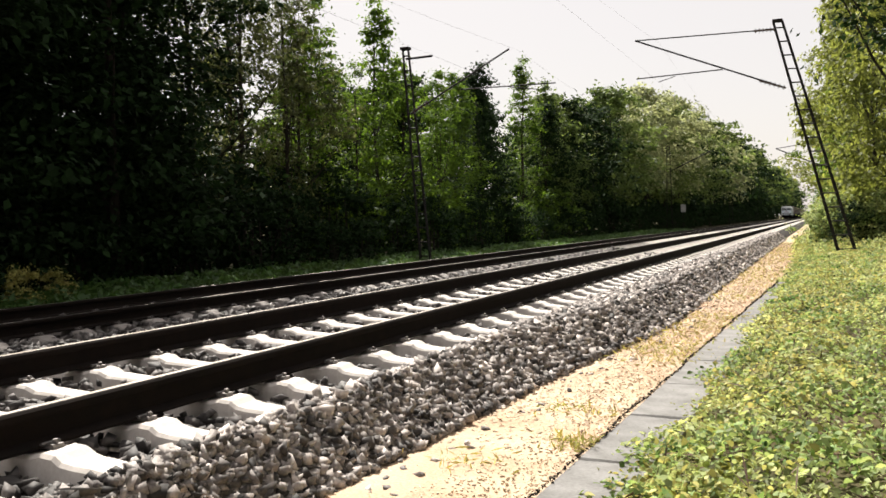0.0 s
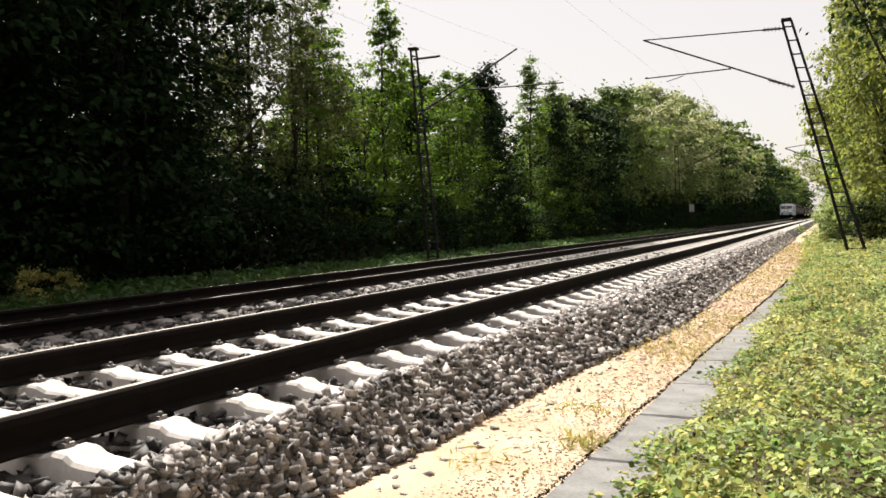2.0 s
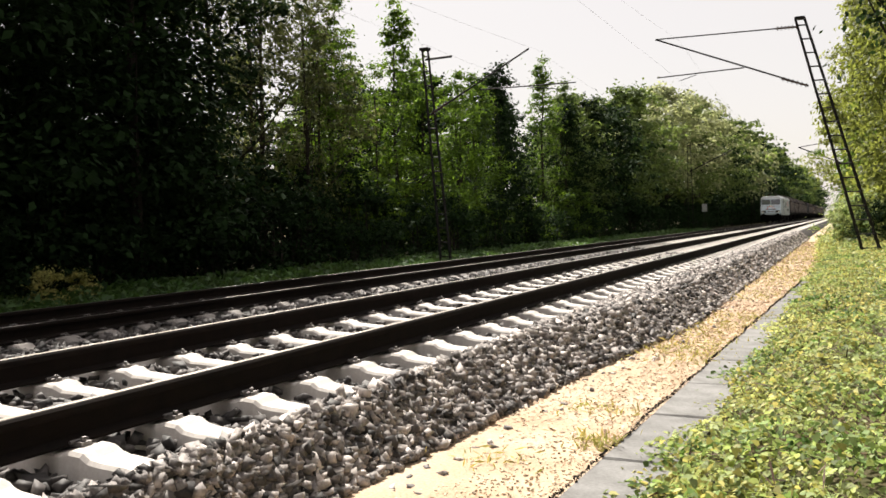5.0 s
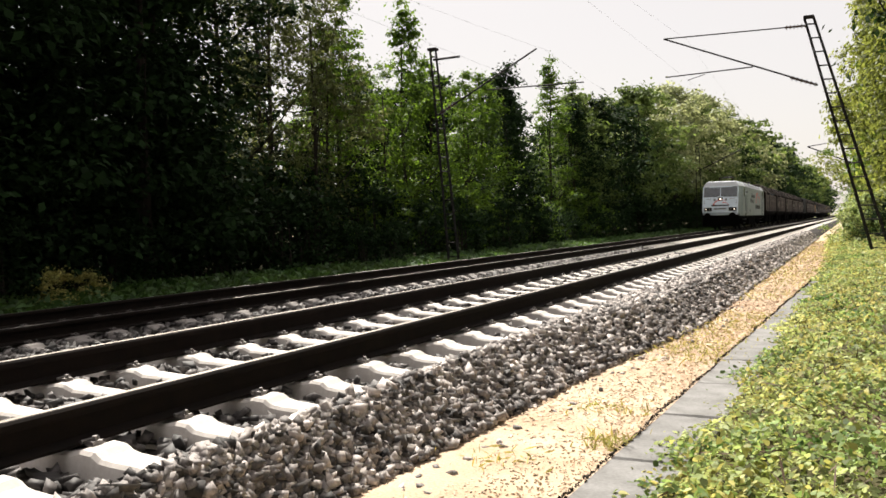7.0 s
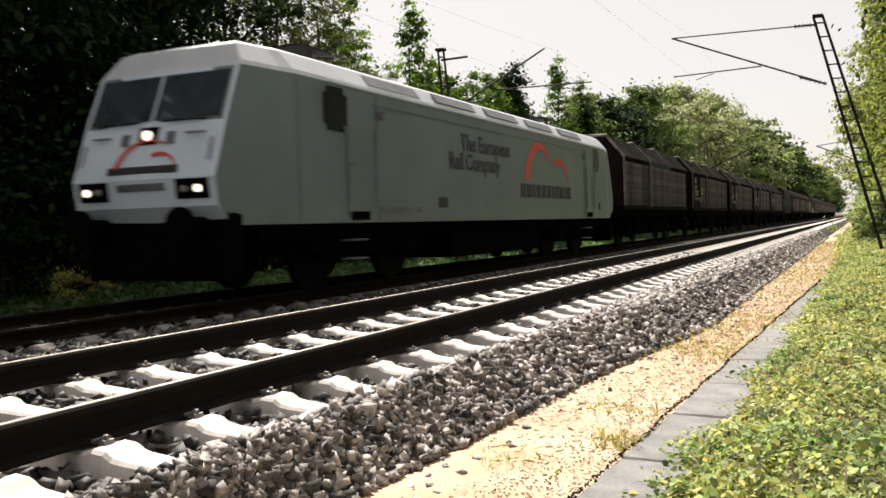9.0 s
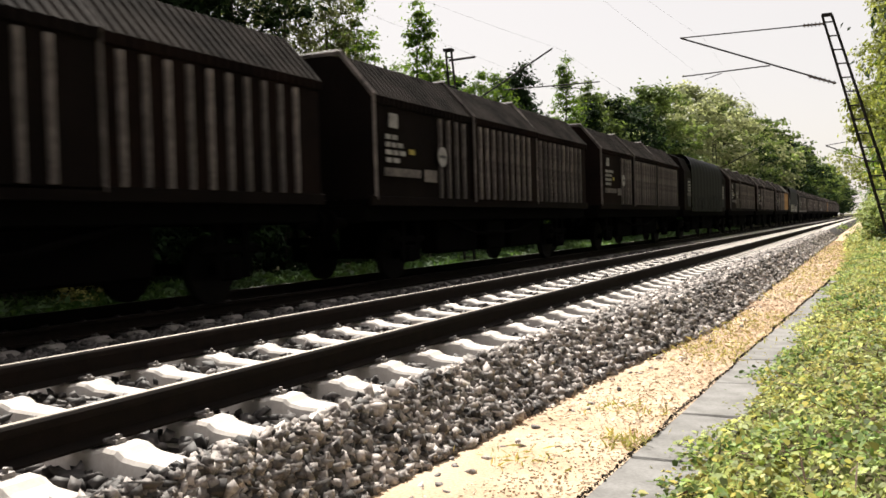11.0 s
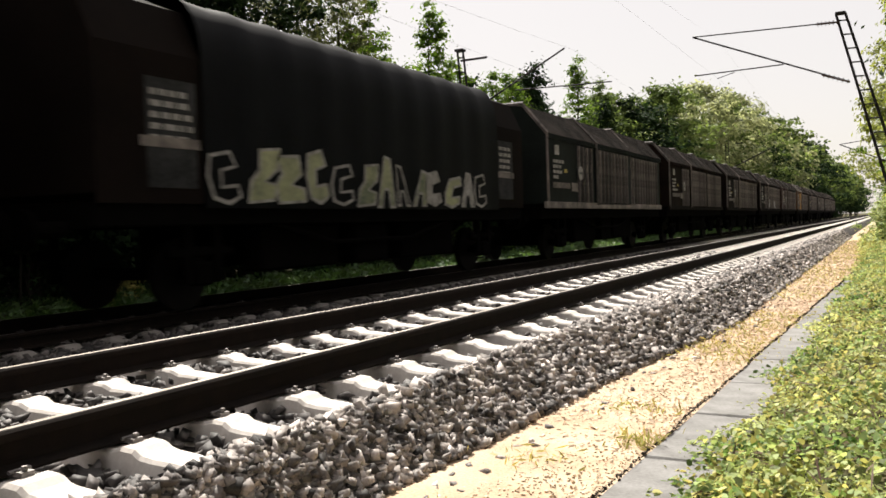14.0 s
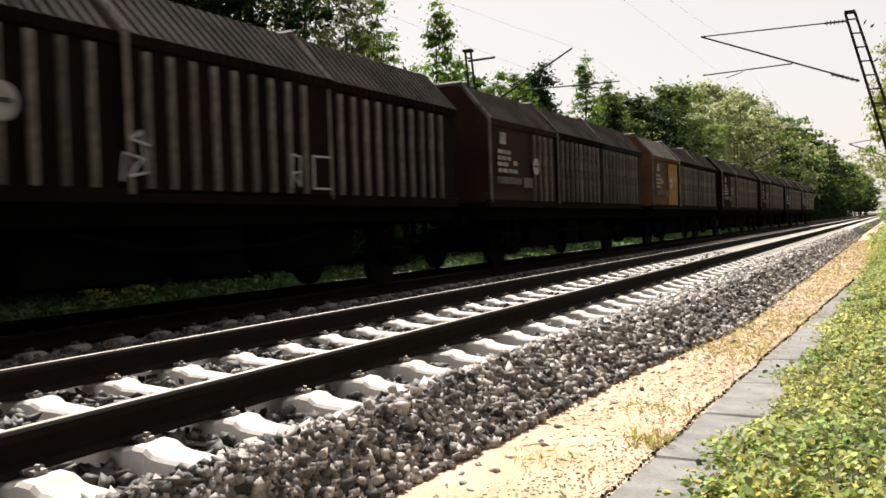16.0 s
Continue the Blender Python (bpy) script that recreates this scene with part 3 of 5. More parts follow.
def build_loco():
    loco = thing("locomotive", "silver-grey electric locomotive with a white cab front and red emblem", "locomotive")
    v, f, n = loft(LEVELS, LOCO)
    picks = []
    for q in f:
        ys = [v[i][1] for i in q]
        zs = [v[i][2] for i in q]
        if min(zs) > 3.19 or len(q) > 4:
            picks.append(2)
        elif max(ys) < 1.02 and all(abs(v[i][0]) < 1.28 for i in q) or min(ys) > LOCO - 1.02 and all(abs(v[i][0]) < 1.30 for i in q):
            picks.append(1)
        else:
            picks.append(0)
    body = put("body", mesh("body", v, f, [M["silver"], M["white"], M["roof"]], pick=picks), loco)

    def face(z):
        """Setback of the cab front at height z."""
        return flow(z, *[(a, c) for a, b, c, d in LEVELS])

    for end in (0, 1):
        def on(x, z, out=0.012):
            y = face(z) + 0.03 * min(1, abs(x) / 1.19) - out
            return (x, y, z) if not end else (-x, LOCO - y, z)

        def panel(name, x0, x1, z0, z1, m, label="", lift=0.014, slant=0.0):
            bm = bmesh.new()
            zs = [z0 + (z1 - z0) * i / 3 for i in range(4)]
            rows = [[bm.verts.new(on(x0 + slant * (z - z0), z, lift)), bm.verts.new(on(x1 - slant * (z - z0), z, lift))] for z in zs]
            for a, b in zip(rows, rows[1:]):
                bm.faces.new((a[0], a[1], b[1], b[0]))
            bm.normal_update()
            bmesh.ops.solidify(bm, geom=bm.faces[:], thickness=0.012)
            return part(name, bm, m, loco, label)

        panel("window_frame", -1.20, 1.20, 2.44, 3.19, M["grille"], "grey frame round the windscreen", 0.010, 0.03)
        for a, b in ((-1.15, -0.03), (0.03, 1.15)):
            panel("windscreen", a, b, 2.49, 3.14, M["glass"], "dark windscreen pane", 0.022)
        for s in (-1, 1):
            panel("headlight_housing", min(s * 0.60, s * 1.14), max(s * 0.60, s * 1.14), 1.40, 1.66, M["black"], "black headlight housing", 0.02)
            for u, r in ((0.98, 0.05), (0.76, 0.045)):
                c = Vector(on(s * u, 1.53, 0.03))
                d = Vector((0, -0.03 if not end else 0.03, 0))
                part("headlight", bar(c - d, c + d, r, sides=14), M["lamp"] if not end and u > 0.9 else M["chalk"], loco, "round headlight")
            c = Vector(on(s * 0.83, 2.28, 0.05))
            part("handrail", rod(bmesh.new(), c - Vector((0.16, 0, 0)), c + Vector((0.16, 0, 0)), 0.016, sides=6), M["grille"], loco)
            part("handrail", rod(bmesh.new(), on(s * 1.12, 1.9, 0.05), on(s * 1.12, 2.2, 0.05), 0.016, sides=6), M["grille"], loco)
            part("wiper", rod(bmesh.new(), on(s * 0.2, 2.47, 0.04), on(s * 0.95, 2.46, 0.04), 0.014, sides=5), M["black"], loco)
            panel("socket", s * 0.40 - 0.07, s * 0.40 + 0.07, 2.16, 2.32, M["grille"], "", 0.03)
        panel("lamp_housing", -0.17, 0.17, 2.16, 2.40, M["black"], "black housing of the upper lamp", 0.02)
        c = Vector(on(0, 2.28, 0.03))
        part("headlight", bar(c - Vector((0, 0.02, 0)), c + Vector((0, 0.02, 0)), 0.07, sides=14), M["lamp"] if not end else M["chalk"], loco, "round upper headlight")
        bm = bmesh.new()
        arc(bm, 0.05, 1.80, 0.52, 175, 60, 0.10, lambda u, w: on(u, w, 0.02))
        arc(bm, 0.28, 1.80, 0.28, 120, 10, 0.08, lambda u, w: on(u, w, 0.02))
        part("emblem", bm, M["red"], loco, "red crescent emblem")
        panel("name_bar", -0.62, 0.62, 1.76, 1.86, M["ink"], "dark lettering bar", 0.018)
        panel("number_bar", -0.42, 0.42, 1.52, 1.62, M["grille"], "dark number bar", 0.018)
        e = -1 if end else 1
        y0 = LOCO if end else 0
        part("apron", box(-1.28, 1.28, min(y0 + e * 0.3, y0 + e * 0.6), max(y0 + e * 0.3, y0 + e * 0.6), 0.3, 1.22, bevel=0.03), M["black"], loco, "black front apron")
        for s in (-0.875, 0.875):
            bm = rod(bmesh.new(), (s, y0 + e * 0.4, 1.05), (s, y0 - e * 0.15, 1.05), 0.11, sides=12)
            rod(bm, (s, y0 - e * 0.15, 1.05), (s, y0 - e * 0.2, 1.05), 0.24, sides=18)
            part("buffer", bm, M["black"], loco)
    for s in (1, -1):
        x = s * 1.422
        for y, e in ((2.73, 1), (LOCO - 2.73, -1)):
            bm = box(min(x, x + s * 0.016), max(x, x + s * 0.016), y - 0.33, y + 0.33, 2.46, 3.13)
            bmesh.ops.bevel(bm, geom=[q for q in bm.edges if abs(q.verts[0].co.x - q.verts[1].co.x) > 0.01], offset=0.1, segments=4, affect="EDGES")
            part("side_window", bm, M["side_glass"], loco, "rounded dark cab side window")
            y += e * 0.70
            d = part("cab_door", box(min(x, x + s * 0.012), max(x, x + s * 0.012), y - 0.38, y + 0.38, 1.2, 3.05, bevel=0.004), M["silver"], loco)
            part("door_handle", box(min(x + s * 0.01, x + s * 0.05), max(x + s * 0.01, x + s * 0.05), y - e * 0.28 - 0.06, y - e * 0.28 + 0.06, 1.95, 1.99), M["grille"], d, "small metal door handle")
            for k in (-0.42, 0.42):
                part("handrail", rod(bmesh.new(), (x + s * 0.05, y + k, 1.35), (x + s * 0.05, y + k, 2.55), 0.016, sides=6), M["grille"], loco)
            part("step_recess", box(min(x, x + s * 0.016), max(x, x + s * 0.016), y - 0.28, y + 0.28, 1.08, 1.22), M["black"], loco)
            for z in (0.45, 0.75):
                part("step", box(s * 1.3 - 0.1, s * 1.3 + 0.1, y - 0.25, y + 0.25, z, z + 0.025), M["grille"], loco)
        for y in (4.1, LOCO - 4.1):
            part("side_mirror", box(min(x, x + s * 0.1), max(x, x + s * 0.1), y - 0.06, y + 0.06, 2.75, 2.9, bevel=0.015), M["grille"], loco)
        for y, w in ((6.55, 0.2), (17.8, 0.1)):
            part("socket_cover", box(min(x, x + s * 0.012), max(x, x + s * 0.012), y - w, y + w, 1.3, 1.5), M["ink"], loco)
        part("inscription", box(min(x, x + s * 0.006), max(x, x + s * 0.006), 4.1, 5.6, 1.2, 1.3), M["grille"], loco, "grey bar of small lettering")
        part("body_seam", box(min(x, x + s * 0.008), max(x, x + s * 0.008), 2.9, LOCO - 2.9, 2.98, 3.0), M["grille"], loco)
        for y in (1.72, 4.0, LOCO - 4.0):
            part("body_seam", box(min(x, x + s * 0.006), max(x, x + s * 0.006), y, y + 0.02, 1.06, 3.15), M["grille"], loco)
        turn = pose(x + s * 0.006, 0, 0, 90, 0, 90 if s > 0 else -90)

        def side(u, w):
            return (x + s * 0.01, u if s > 0 else LOCO - u, w)

        bm = bmesh.new()
        arc(bm, 12.3, 1.98, 0.95, 178, 35, 0.34, side, 0.95)
        arc(bm, 13.9, 1.98, 0.72, 120, 5, 0.28, side, 0.8)
        part("emblem", bm, M["red"], loco, "large red crescent emblem")
        u0 = 10.9
        for i, w in enumerate((0.34, 0.34, 0.18, 0.3, 0.32, 0.32, 0.14, 0.3, 0.32, 0.14, 0.34)):
            a, b = side(u0, 0)[1], side(u0 + w, 0)[1]
            part("letter_bar", box(min(x, x + s * 0.008), max(x, x + s * 0.008), min(a, b), max(a, b), 1.58, 1.90), M["ink"], loco, "dark block of lettering")
            u0 += w + 0.09
        for words, u, z in ((("The", "European"), 7.45, 2.47), (("Rail", "Company"), 6.85, 2.08)):
            for word in words:
                at = Matrix.Translation(side(u, z)) @ (pose(0, 0, 0, 90, 0, 90) if s > 0 else pose(0, 0, 0, 90, 0, -90))
                ob = letters(word, 0.48, M["grey_ink"], loco, at, "inscription", "grey painted word on the side")
                u += max(q.co.x for q in ob.data.vertices) + 0.14
        for i in range(5):
            y = 3.9 + i * 2.6
            bm = bmesh.new()
            vs = [bm.verts.new(p) for p in ((s * 1.345, y, 3.315), (s * 1.345, y + 1.9, 3.315), (s * 1.205, y + 1.9, 3.495), (s * 1.205, y, 3.495))]
            bm.faces.new(vs)
            bmesh.ops.recalc_face_normals(bm, faces=bm.faces)
            for q in bm.verts:
                q.co += Vector((s * 0.008, 0, 0.008))
            bmesh.ops.solidify(bm, geom=bm.faces[:], thickness=0.02)
            part("roof_grille", bm, M["grille"], loco)
        part("gutter", box(min(s * 1.38, s * 1.43), max(s * 1.38, s * 1.43), 2.6, LOCO - 2.6, 3.19, 3.22), M["roof"], loco)
    part("underframe", box(-1.25, 1.25, 1.0, LOCO - 1.0, 0.82, 1.08), M["black"], loco)
    part("transformer", box(-1.22, 1.22, 7.4, 12.8, 0.3, 0.86, bevel=0.05), M["black"], loco)
    for y in (4.2, LOCO - 4.3):
        bogie(loco, y)
    for y in (4.0, LOCO - 4.0):
        p = part("pantograph", block(rod(rod(bmesh.new(), (-0.5, y, 4.0), (0, y + 1.0, 4.08), 0.03), (0.5, y, 4.0), (0, y + 1.0, 4.08), 0.03), -0.55, 0.55, y - 0.9, y + 0.1, 3.94, 3.98), M["steel"], loco)
        for s in (-1, 1):
            part("insulator", bar((s * 0.45, y - 0.4, 3.6), (s * 0.45, y - 0.4, 3.95), 0.06, sides=8), M["glaze"], p)
    return loco


WAGON, PERIOD, HEAD = 12.15, 13.53, 20.9
MESHES = {}


def shared(key, make, m):
    """One mesh for each key and material, shared by alike parts."""
    k = (key, m.name)
    if k not in MESHES:
        bm = make()
        me = bpy.data.meshes.new(key)
        bm.to_mesh(me)
        bm.free()
        me.materials.append(m)
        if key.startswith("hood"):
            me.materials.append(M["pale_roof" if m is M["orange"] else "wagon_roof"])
        MESHES[k] = me
    return MESHES[k]


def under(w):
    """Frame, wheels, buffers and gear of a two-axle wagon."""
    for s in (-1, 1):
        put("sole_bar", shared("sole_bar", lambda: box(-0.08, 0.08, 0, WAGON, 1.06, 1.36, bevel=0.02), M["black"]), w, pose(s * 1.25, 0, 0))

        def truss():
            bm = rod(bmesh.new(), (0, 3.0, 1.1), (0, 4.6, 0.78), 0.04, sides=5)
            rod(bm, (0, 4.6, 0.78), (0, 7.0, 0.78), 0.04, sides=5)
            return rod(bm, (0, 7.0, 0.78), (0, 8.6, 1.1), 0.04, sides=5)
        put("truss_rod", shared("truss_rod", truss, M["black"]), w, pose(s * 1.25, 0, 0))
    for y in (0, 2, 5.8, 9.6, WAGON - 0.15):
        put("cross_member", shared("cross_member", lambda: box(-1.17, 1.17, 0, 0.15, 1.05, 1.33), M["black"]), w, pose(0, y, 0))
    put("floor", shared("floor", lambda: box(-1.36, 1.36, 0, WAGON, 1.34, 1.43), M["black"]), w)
    # boxes added to darken the gap under the frame and hide the verge
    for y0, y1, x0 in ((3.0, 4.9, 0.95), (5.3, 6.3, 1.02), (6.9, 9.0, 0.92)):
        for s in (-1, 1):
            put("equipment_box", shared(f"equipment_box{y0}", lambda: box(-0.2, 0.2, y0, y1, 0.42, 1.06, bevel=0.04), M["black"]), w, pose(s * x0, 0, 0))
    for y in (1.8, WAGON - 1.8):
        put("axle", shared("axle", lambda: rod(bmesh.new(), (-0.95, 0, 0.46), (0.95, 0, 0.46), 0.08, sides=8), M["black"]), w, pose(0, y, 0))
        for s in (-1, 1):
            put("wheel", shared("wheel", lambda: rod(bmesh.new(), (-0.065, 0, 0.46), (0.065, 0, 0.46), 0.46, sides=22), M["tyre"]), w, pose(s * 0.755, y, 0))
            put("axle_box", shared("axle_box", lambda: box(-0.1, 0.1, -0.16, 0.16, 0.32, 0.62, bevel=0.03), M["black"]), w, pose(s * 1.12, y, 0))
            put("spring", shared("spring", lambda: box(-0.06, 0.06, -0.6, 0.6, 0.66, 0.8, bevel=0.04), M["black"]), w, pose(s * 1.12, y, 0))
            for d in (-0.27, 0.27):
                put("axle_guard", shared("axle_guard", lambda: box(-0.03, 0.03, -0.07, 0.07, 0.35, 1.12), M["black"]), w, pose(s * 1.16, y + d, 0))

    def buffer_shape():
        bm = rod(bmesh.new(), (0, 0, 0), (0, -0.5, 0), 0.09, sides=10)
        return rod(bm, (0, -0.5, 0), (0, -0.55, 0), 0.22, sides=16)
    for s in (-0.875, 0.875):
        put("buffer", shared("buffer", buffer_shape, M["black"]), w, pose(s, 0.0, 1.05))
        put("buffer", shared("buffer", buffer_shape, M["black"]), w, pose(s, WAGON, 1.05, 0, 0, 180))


SIDE, SILL, EAVE, RIDGE = 1.40, 1.42, 3.14, 3.86


def hood_section(length, bulge):
    """Roof and walls of one sliding hood, its sloping roof sides pressed into close ribs."""
    bm, rows = bmesh.new(), []
    n = int(length / 0.17)
    for i in range(n):
        for k, lift in ((0.08, 0.0), (0.42, 0.0), (0.56, 0.035), (0.92, 0.035)):
            y = length * (i + k) / n
            e = SIDE + bulge
            half = [(e, SILL + 0.02), (e, EAVE - 0.14), (e + 0.025 + lift, EAVE - 0.12), (e + 0.03 + lift, EAVE), (0.82 + lift, RIDGE - 0.06 + lift), (0.4, RIDGE + 0.05)]
            rows.append([bm.verts.new((x, y, z)) for x, z in half] + [bm.verts.new((-x, y, z)) for x, z in reversed(half)])
    for p, q in zip(rows, rows[1:]):
        for i in range(len(p) - 1):
            bm.faces.new((p[i], p[i + 1], q[i + 1], q[i]))
    bm.faces.new(rows[0])
    bm.faces.new(rows[-1])
    bmesh.ops.recalc_face_normals(bm, faces=bm.faces)
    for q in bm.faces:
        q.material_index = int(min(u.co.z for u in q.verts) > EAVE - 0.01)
    return bm


def sheet(parent, name, y0, y1, z0, z1, m, label="", out=0.0, x=None):
    x = (SIDE if x is None else x) + out
    return part(name, box(x, x + 0.008, y0, y1, z0, z1), m, parent, label)


def markings(w, pick, y, m="chalk"):
    """Emblem, number rows and plates at the leading end of the side, as plain bars."""
    sheet(w, "emblem", y + 0.58, y + 0.88, 2.64, 2.88, M[m], "white plate with a faded emblem", 0.07)
    for i in range(4):
        u = y + 0.45
        for j in range(pick.randint(2, 4)):
            l = pick.uniform(0.1, 0.24)
            sheet(w, "number_bar", u, u + l, 2.44 - i * 0.13, 2.52 - i * 0.13, M[m], "", 0.07)
            u += l + 0.06
    sheet(w, "table_bar", y + 0.4, y + 1.7, 1.82, 1.96, M["rib"], "grey loading table", 0.07)
    sheet(w, "table_bar", y + 1.85, y + 2.35, 1.76, 1.98, M["rib"], "grey loading table", 0.07)
    sheet(w, "plate", y + 1.28, y + 1.48, 2.22, 2.31, M["yellow"], "small yellow plate", 0.07)
    d = part("disc", bar((SIDE + 0.07, y + 2.6, 2.25), (SIDE + 0.085, y + 2.6, 2.25), 0.19, sides=20), M[m], w, "round white sign")
    part("disc_mark", box(SIDE + 0.083, SIDE + 0.09, y + 2.47, y + 2.73, 2.23, 2.28), M["ink"], d, at=None)


def ribbed_wagon(colours, marks, pick, label):
    """Covered hood wagon: three sliding sections, each with its own paint, and upright ribs."""
    w = thing("freight_wagon", label, "wagon", "wagons of the train")
    under(w)
    lengths = (3.95, 3.85, 4.2)
    y = 0.15
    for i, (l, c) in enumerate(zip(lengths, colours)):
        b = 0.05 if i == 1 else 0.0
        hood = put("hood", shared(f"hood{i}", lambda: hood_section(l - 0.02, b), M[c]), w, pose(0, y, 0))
        put("edge_strap", shared(f"strap{i}", lambda: strap(b), M["rib"]), hood, pose(0, 0, 0))
        step = 0.36
        n = int((l - 0.3) / step)
        for s in (-1, 1):
            for j in range(n):
                if i == 0 and j < 6 and marks and s > 0:
                    continue
                put("rib", shared("rib", lambda: box(-0.035, 0.035, -0.032, 0.032, SILL + 0.06, EAVE - 0.17, bevel=0.008), M["rib" if c != "orange" else "orange_rib"]), hood, pose(s * (SIDE + b + 0.03), 0.3 + j * step, 0))
        y += l
    for s in (-1, 1):
        part("side_sill", box(min(s * 1.38, s * 1.45), max(s * 1.38, s * 1.45), 0, WAGON, SILL - 0.1, SILL + 0.06, bevel=0.01), M["dull" if colours[0] != "moss" else "rib"], w)
    if marks:
        markings(w, pick, 0.0)
    return w


def strap(b):
    """Raised rim over one end of a hood."""
    bm = bmesh.new()
    for s in (-1, 1):
        rod(bm, (s * (SIDE + b + 0.03), 0.03, SILL), (s * (SIDE + b + 0.02), 0.03, EAVE), 0.03, sides=5)
        rod(bm, (s * (SIDE + b + 0.03), 0.03, EAVE), (s * 0.83, 0.03, RIDGE), 0.05, sides=5)
    return rod(bm, (-0.83, 0.03, RIDGE + 0.04), (0.83, 0.03, RIDGE + 0.04), 0.05, sides=5)


def tarp_wagon(m, painted, pick, label):
    """Covered wagon with a rounded tarpaulin hood over hoops and flat steel ends."""
    w = thing("freight_wagon", label, "wagon", "wagons of the train")
    under(w)
    bm = bmesh.new()
    rows, steps = [], 40
    for j in range(steps + 1):
        y = 1.62 + (WAGON - 3.12) * j / steps
        sag = 0.025 * abs(math.sin(math.pi * j / 4))
        ring = []
        for i in range(15):
            a = math.pi * i / 14
            c, s = math.cos(a), math.sin(a)
            x = (1.42 - sag) * (abs(c) ** 0.35) * (1 if c >= 0 else -1)
            ring.append(bm.verts.new((x, y, 2.85 + (1.08 - sag) * s ** 0.8)))
        ring = [bm.verts.new((1.42 - sag * 0.5, y, SILL - 0.15))] + ring + [bm.verts.new((-1.42 + sag * 0.5, y, SILL - 0.15))]
        rows.append(ring)
    for p, q in zip(rows, rows[1:]):
        for i in range(len(p) - 1):
            bm.faces.new((p[i], p[i + 1], q[i + 1], q[i]))
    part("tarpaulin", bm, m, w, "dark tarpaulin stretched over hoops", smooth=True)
    for y0, y1 in ((0, 1.64), (WAGON - 1.52, WAGON)):
        v, f = sweep([(1.38, SILL - 0.1), (1.38, 3.05), (1.1, 3.65), (0.5, 3.9), (-0.5, 3.9), (-1.1, 3.65), (-1.38, 3.05), (-1.38, SILL - 0.1)], y0, y1)
        put("end_wall", mesh("end_wall", v, f, M["dull"]), w)
    for y in (0.72, WAGON - 1.42):
        sheet(w, "label_board", y, y + 0.8, 1.5, 2.75, M["label_board"], "grey board worn by weather", -0.018)
        for i in range(5):
            u = y + 0.06
            while u < y + 0.66:
                l = pick.uniform(0.08, 0.2)
                sheet(w, "label_bar", u, min(u + l, y + 0.74), 2.55 - i * 0.13, 2.62 - i * 0.13, M["chalk"], "faded white lettering", -0.012)
                u += l + 0.05
        sheet(w, "label_bar", y - 0.1, y + 0.85, 1.96, 2.08, M["rib"], "grey bar with faded lettering", -0.010)
    if painted:
        y = 1.75
        while y < 9.9:
            h, l = pick.uniform(0.62, 0.85), pick.uniform(0.5, 0.85)
            z = SILL - 0.14 + pick.uniform(0, 0.06)
            tilt = pick.uniform(-0.22, 0.22)
            bm = bmesh.new()
            out = []
            kind = pick.randint(0, 2)
            hole = ((0, 0), (1, 0.05), (1, 0.35), (0.55, 0.4), (0.95, 0.6), (0.9, 1), (0.1, 0.95), (0.2, 0.6), (-0.05, 0.4)) if kind == 0 else ((0, 0), (0.3, 0), (0.4, 0.35), (0.6, 0.35), (0.7, 0), (1.05, 0), (0.72, 1), (0.35, 1.05)) if kind == 1 else ((0, 0.1), (0.5, 0), (1, 0.15), (0.95, 0.4), (0.4, 0.35), (0.45, 0.6), (1, 0.7), (0.85, 1), (0.1, 0.9), (-0.1, 0.5))
            vs = [bm.verts.new((1.432, y + u * l * 0.9 + tilt * q, z + q * h)) for u, q in hole]
            whole = bm.faces.new(vs)
            bm.normal_update()
            bmesh.ops.inset_region(bm, faces=[whole], thickness=0.055, use_boundary=True)
            for q in bm.faces:
                q.material_index = int(q is not whole)
            if pick.random() < 0.3:
                bm.faces.remove(whole)
            r = bmesh.ops.extrude_face_region(bm, geom=bm.faces[:])
            for q in r["geom"]:
                if isinstance(q, bmesh.types.BMVert):
                    q.co.x += 0.004
            ob = part("painted_letter", bm, M["moss" if painted == "faint" else "spray" if pick.random() < 0.75 else "chalk"], w, "faded graffiti shape")
            ob.data.materials.append(M["moss" if painted == "faint" else "chalk"])
            y += l + 0.02
    return w


PLAN = ("plain", "rib", "rib", "rib", "rib", "tarp", "rib", "rib", "mixed", "graffiti", "moss", "rib", "rib", "pale", "red", "orange", "rib", "rib", "rib", "rib")


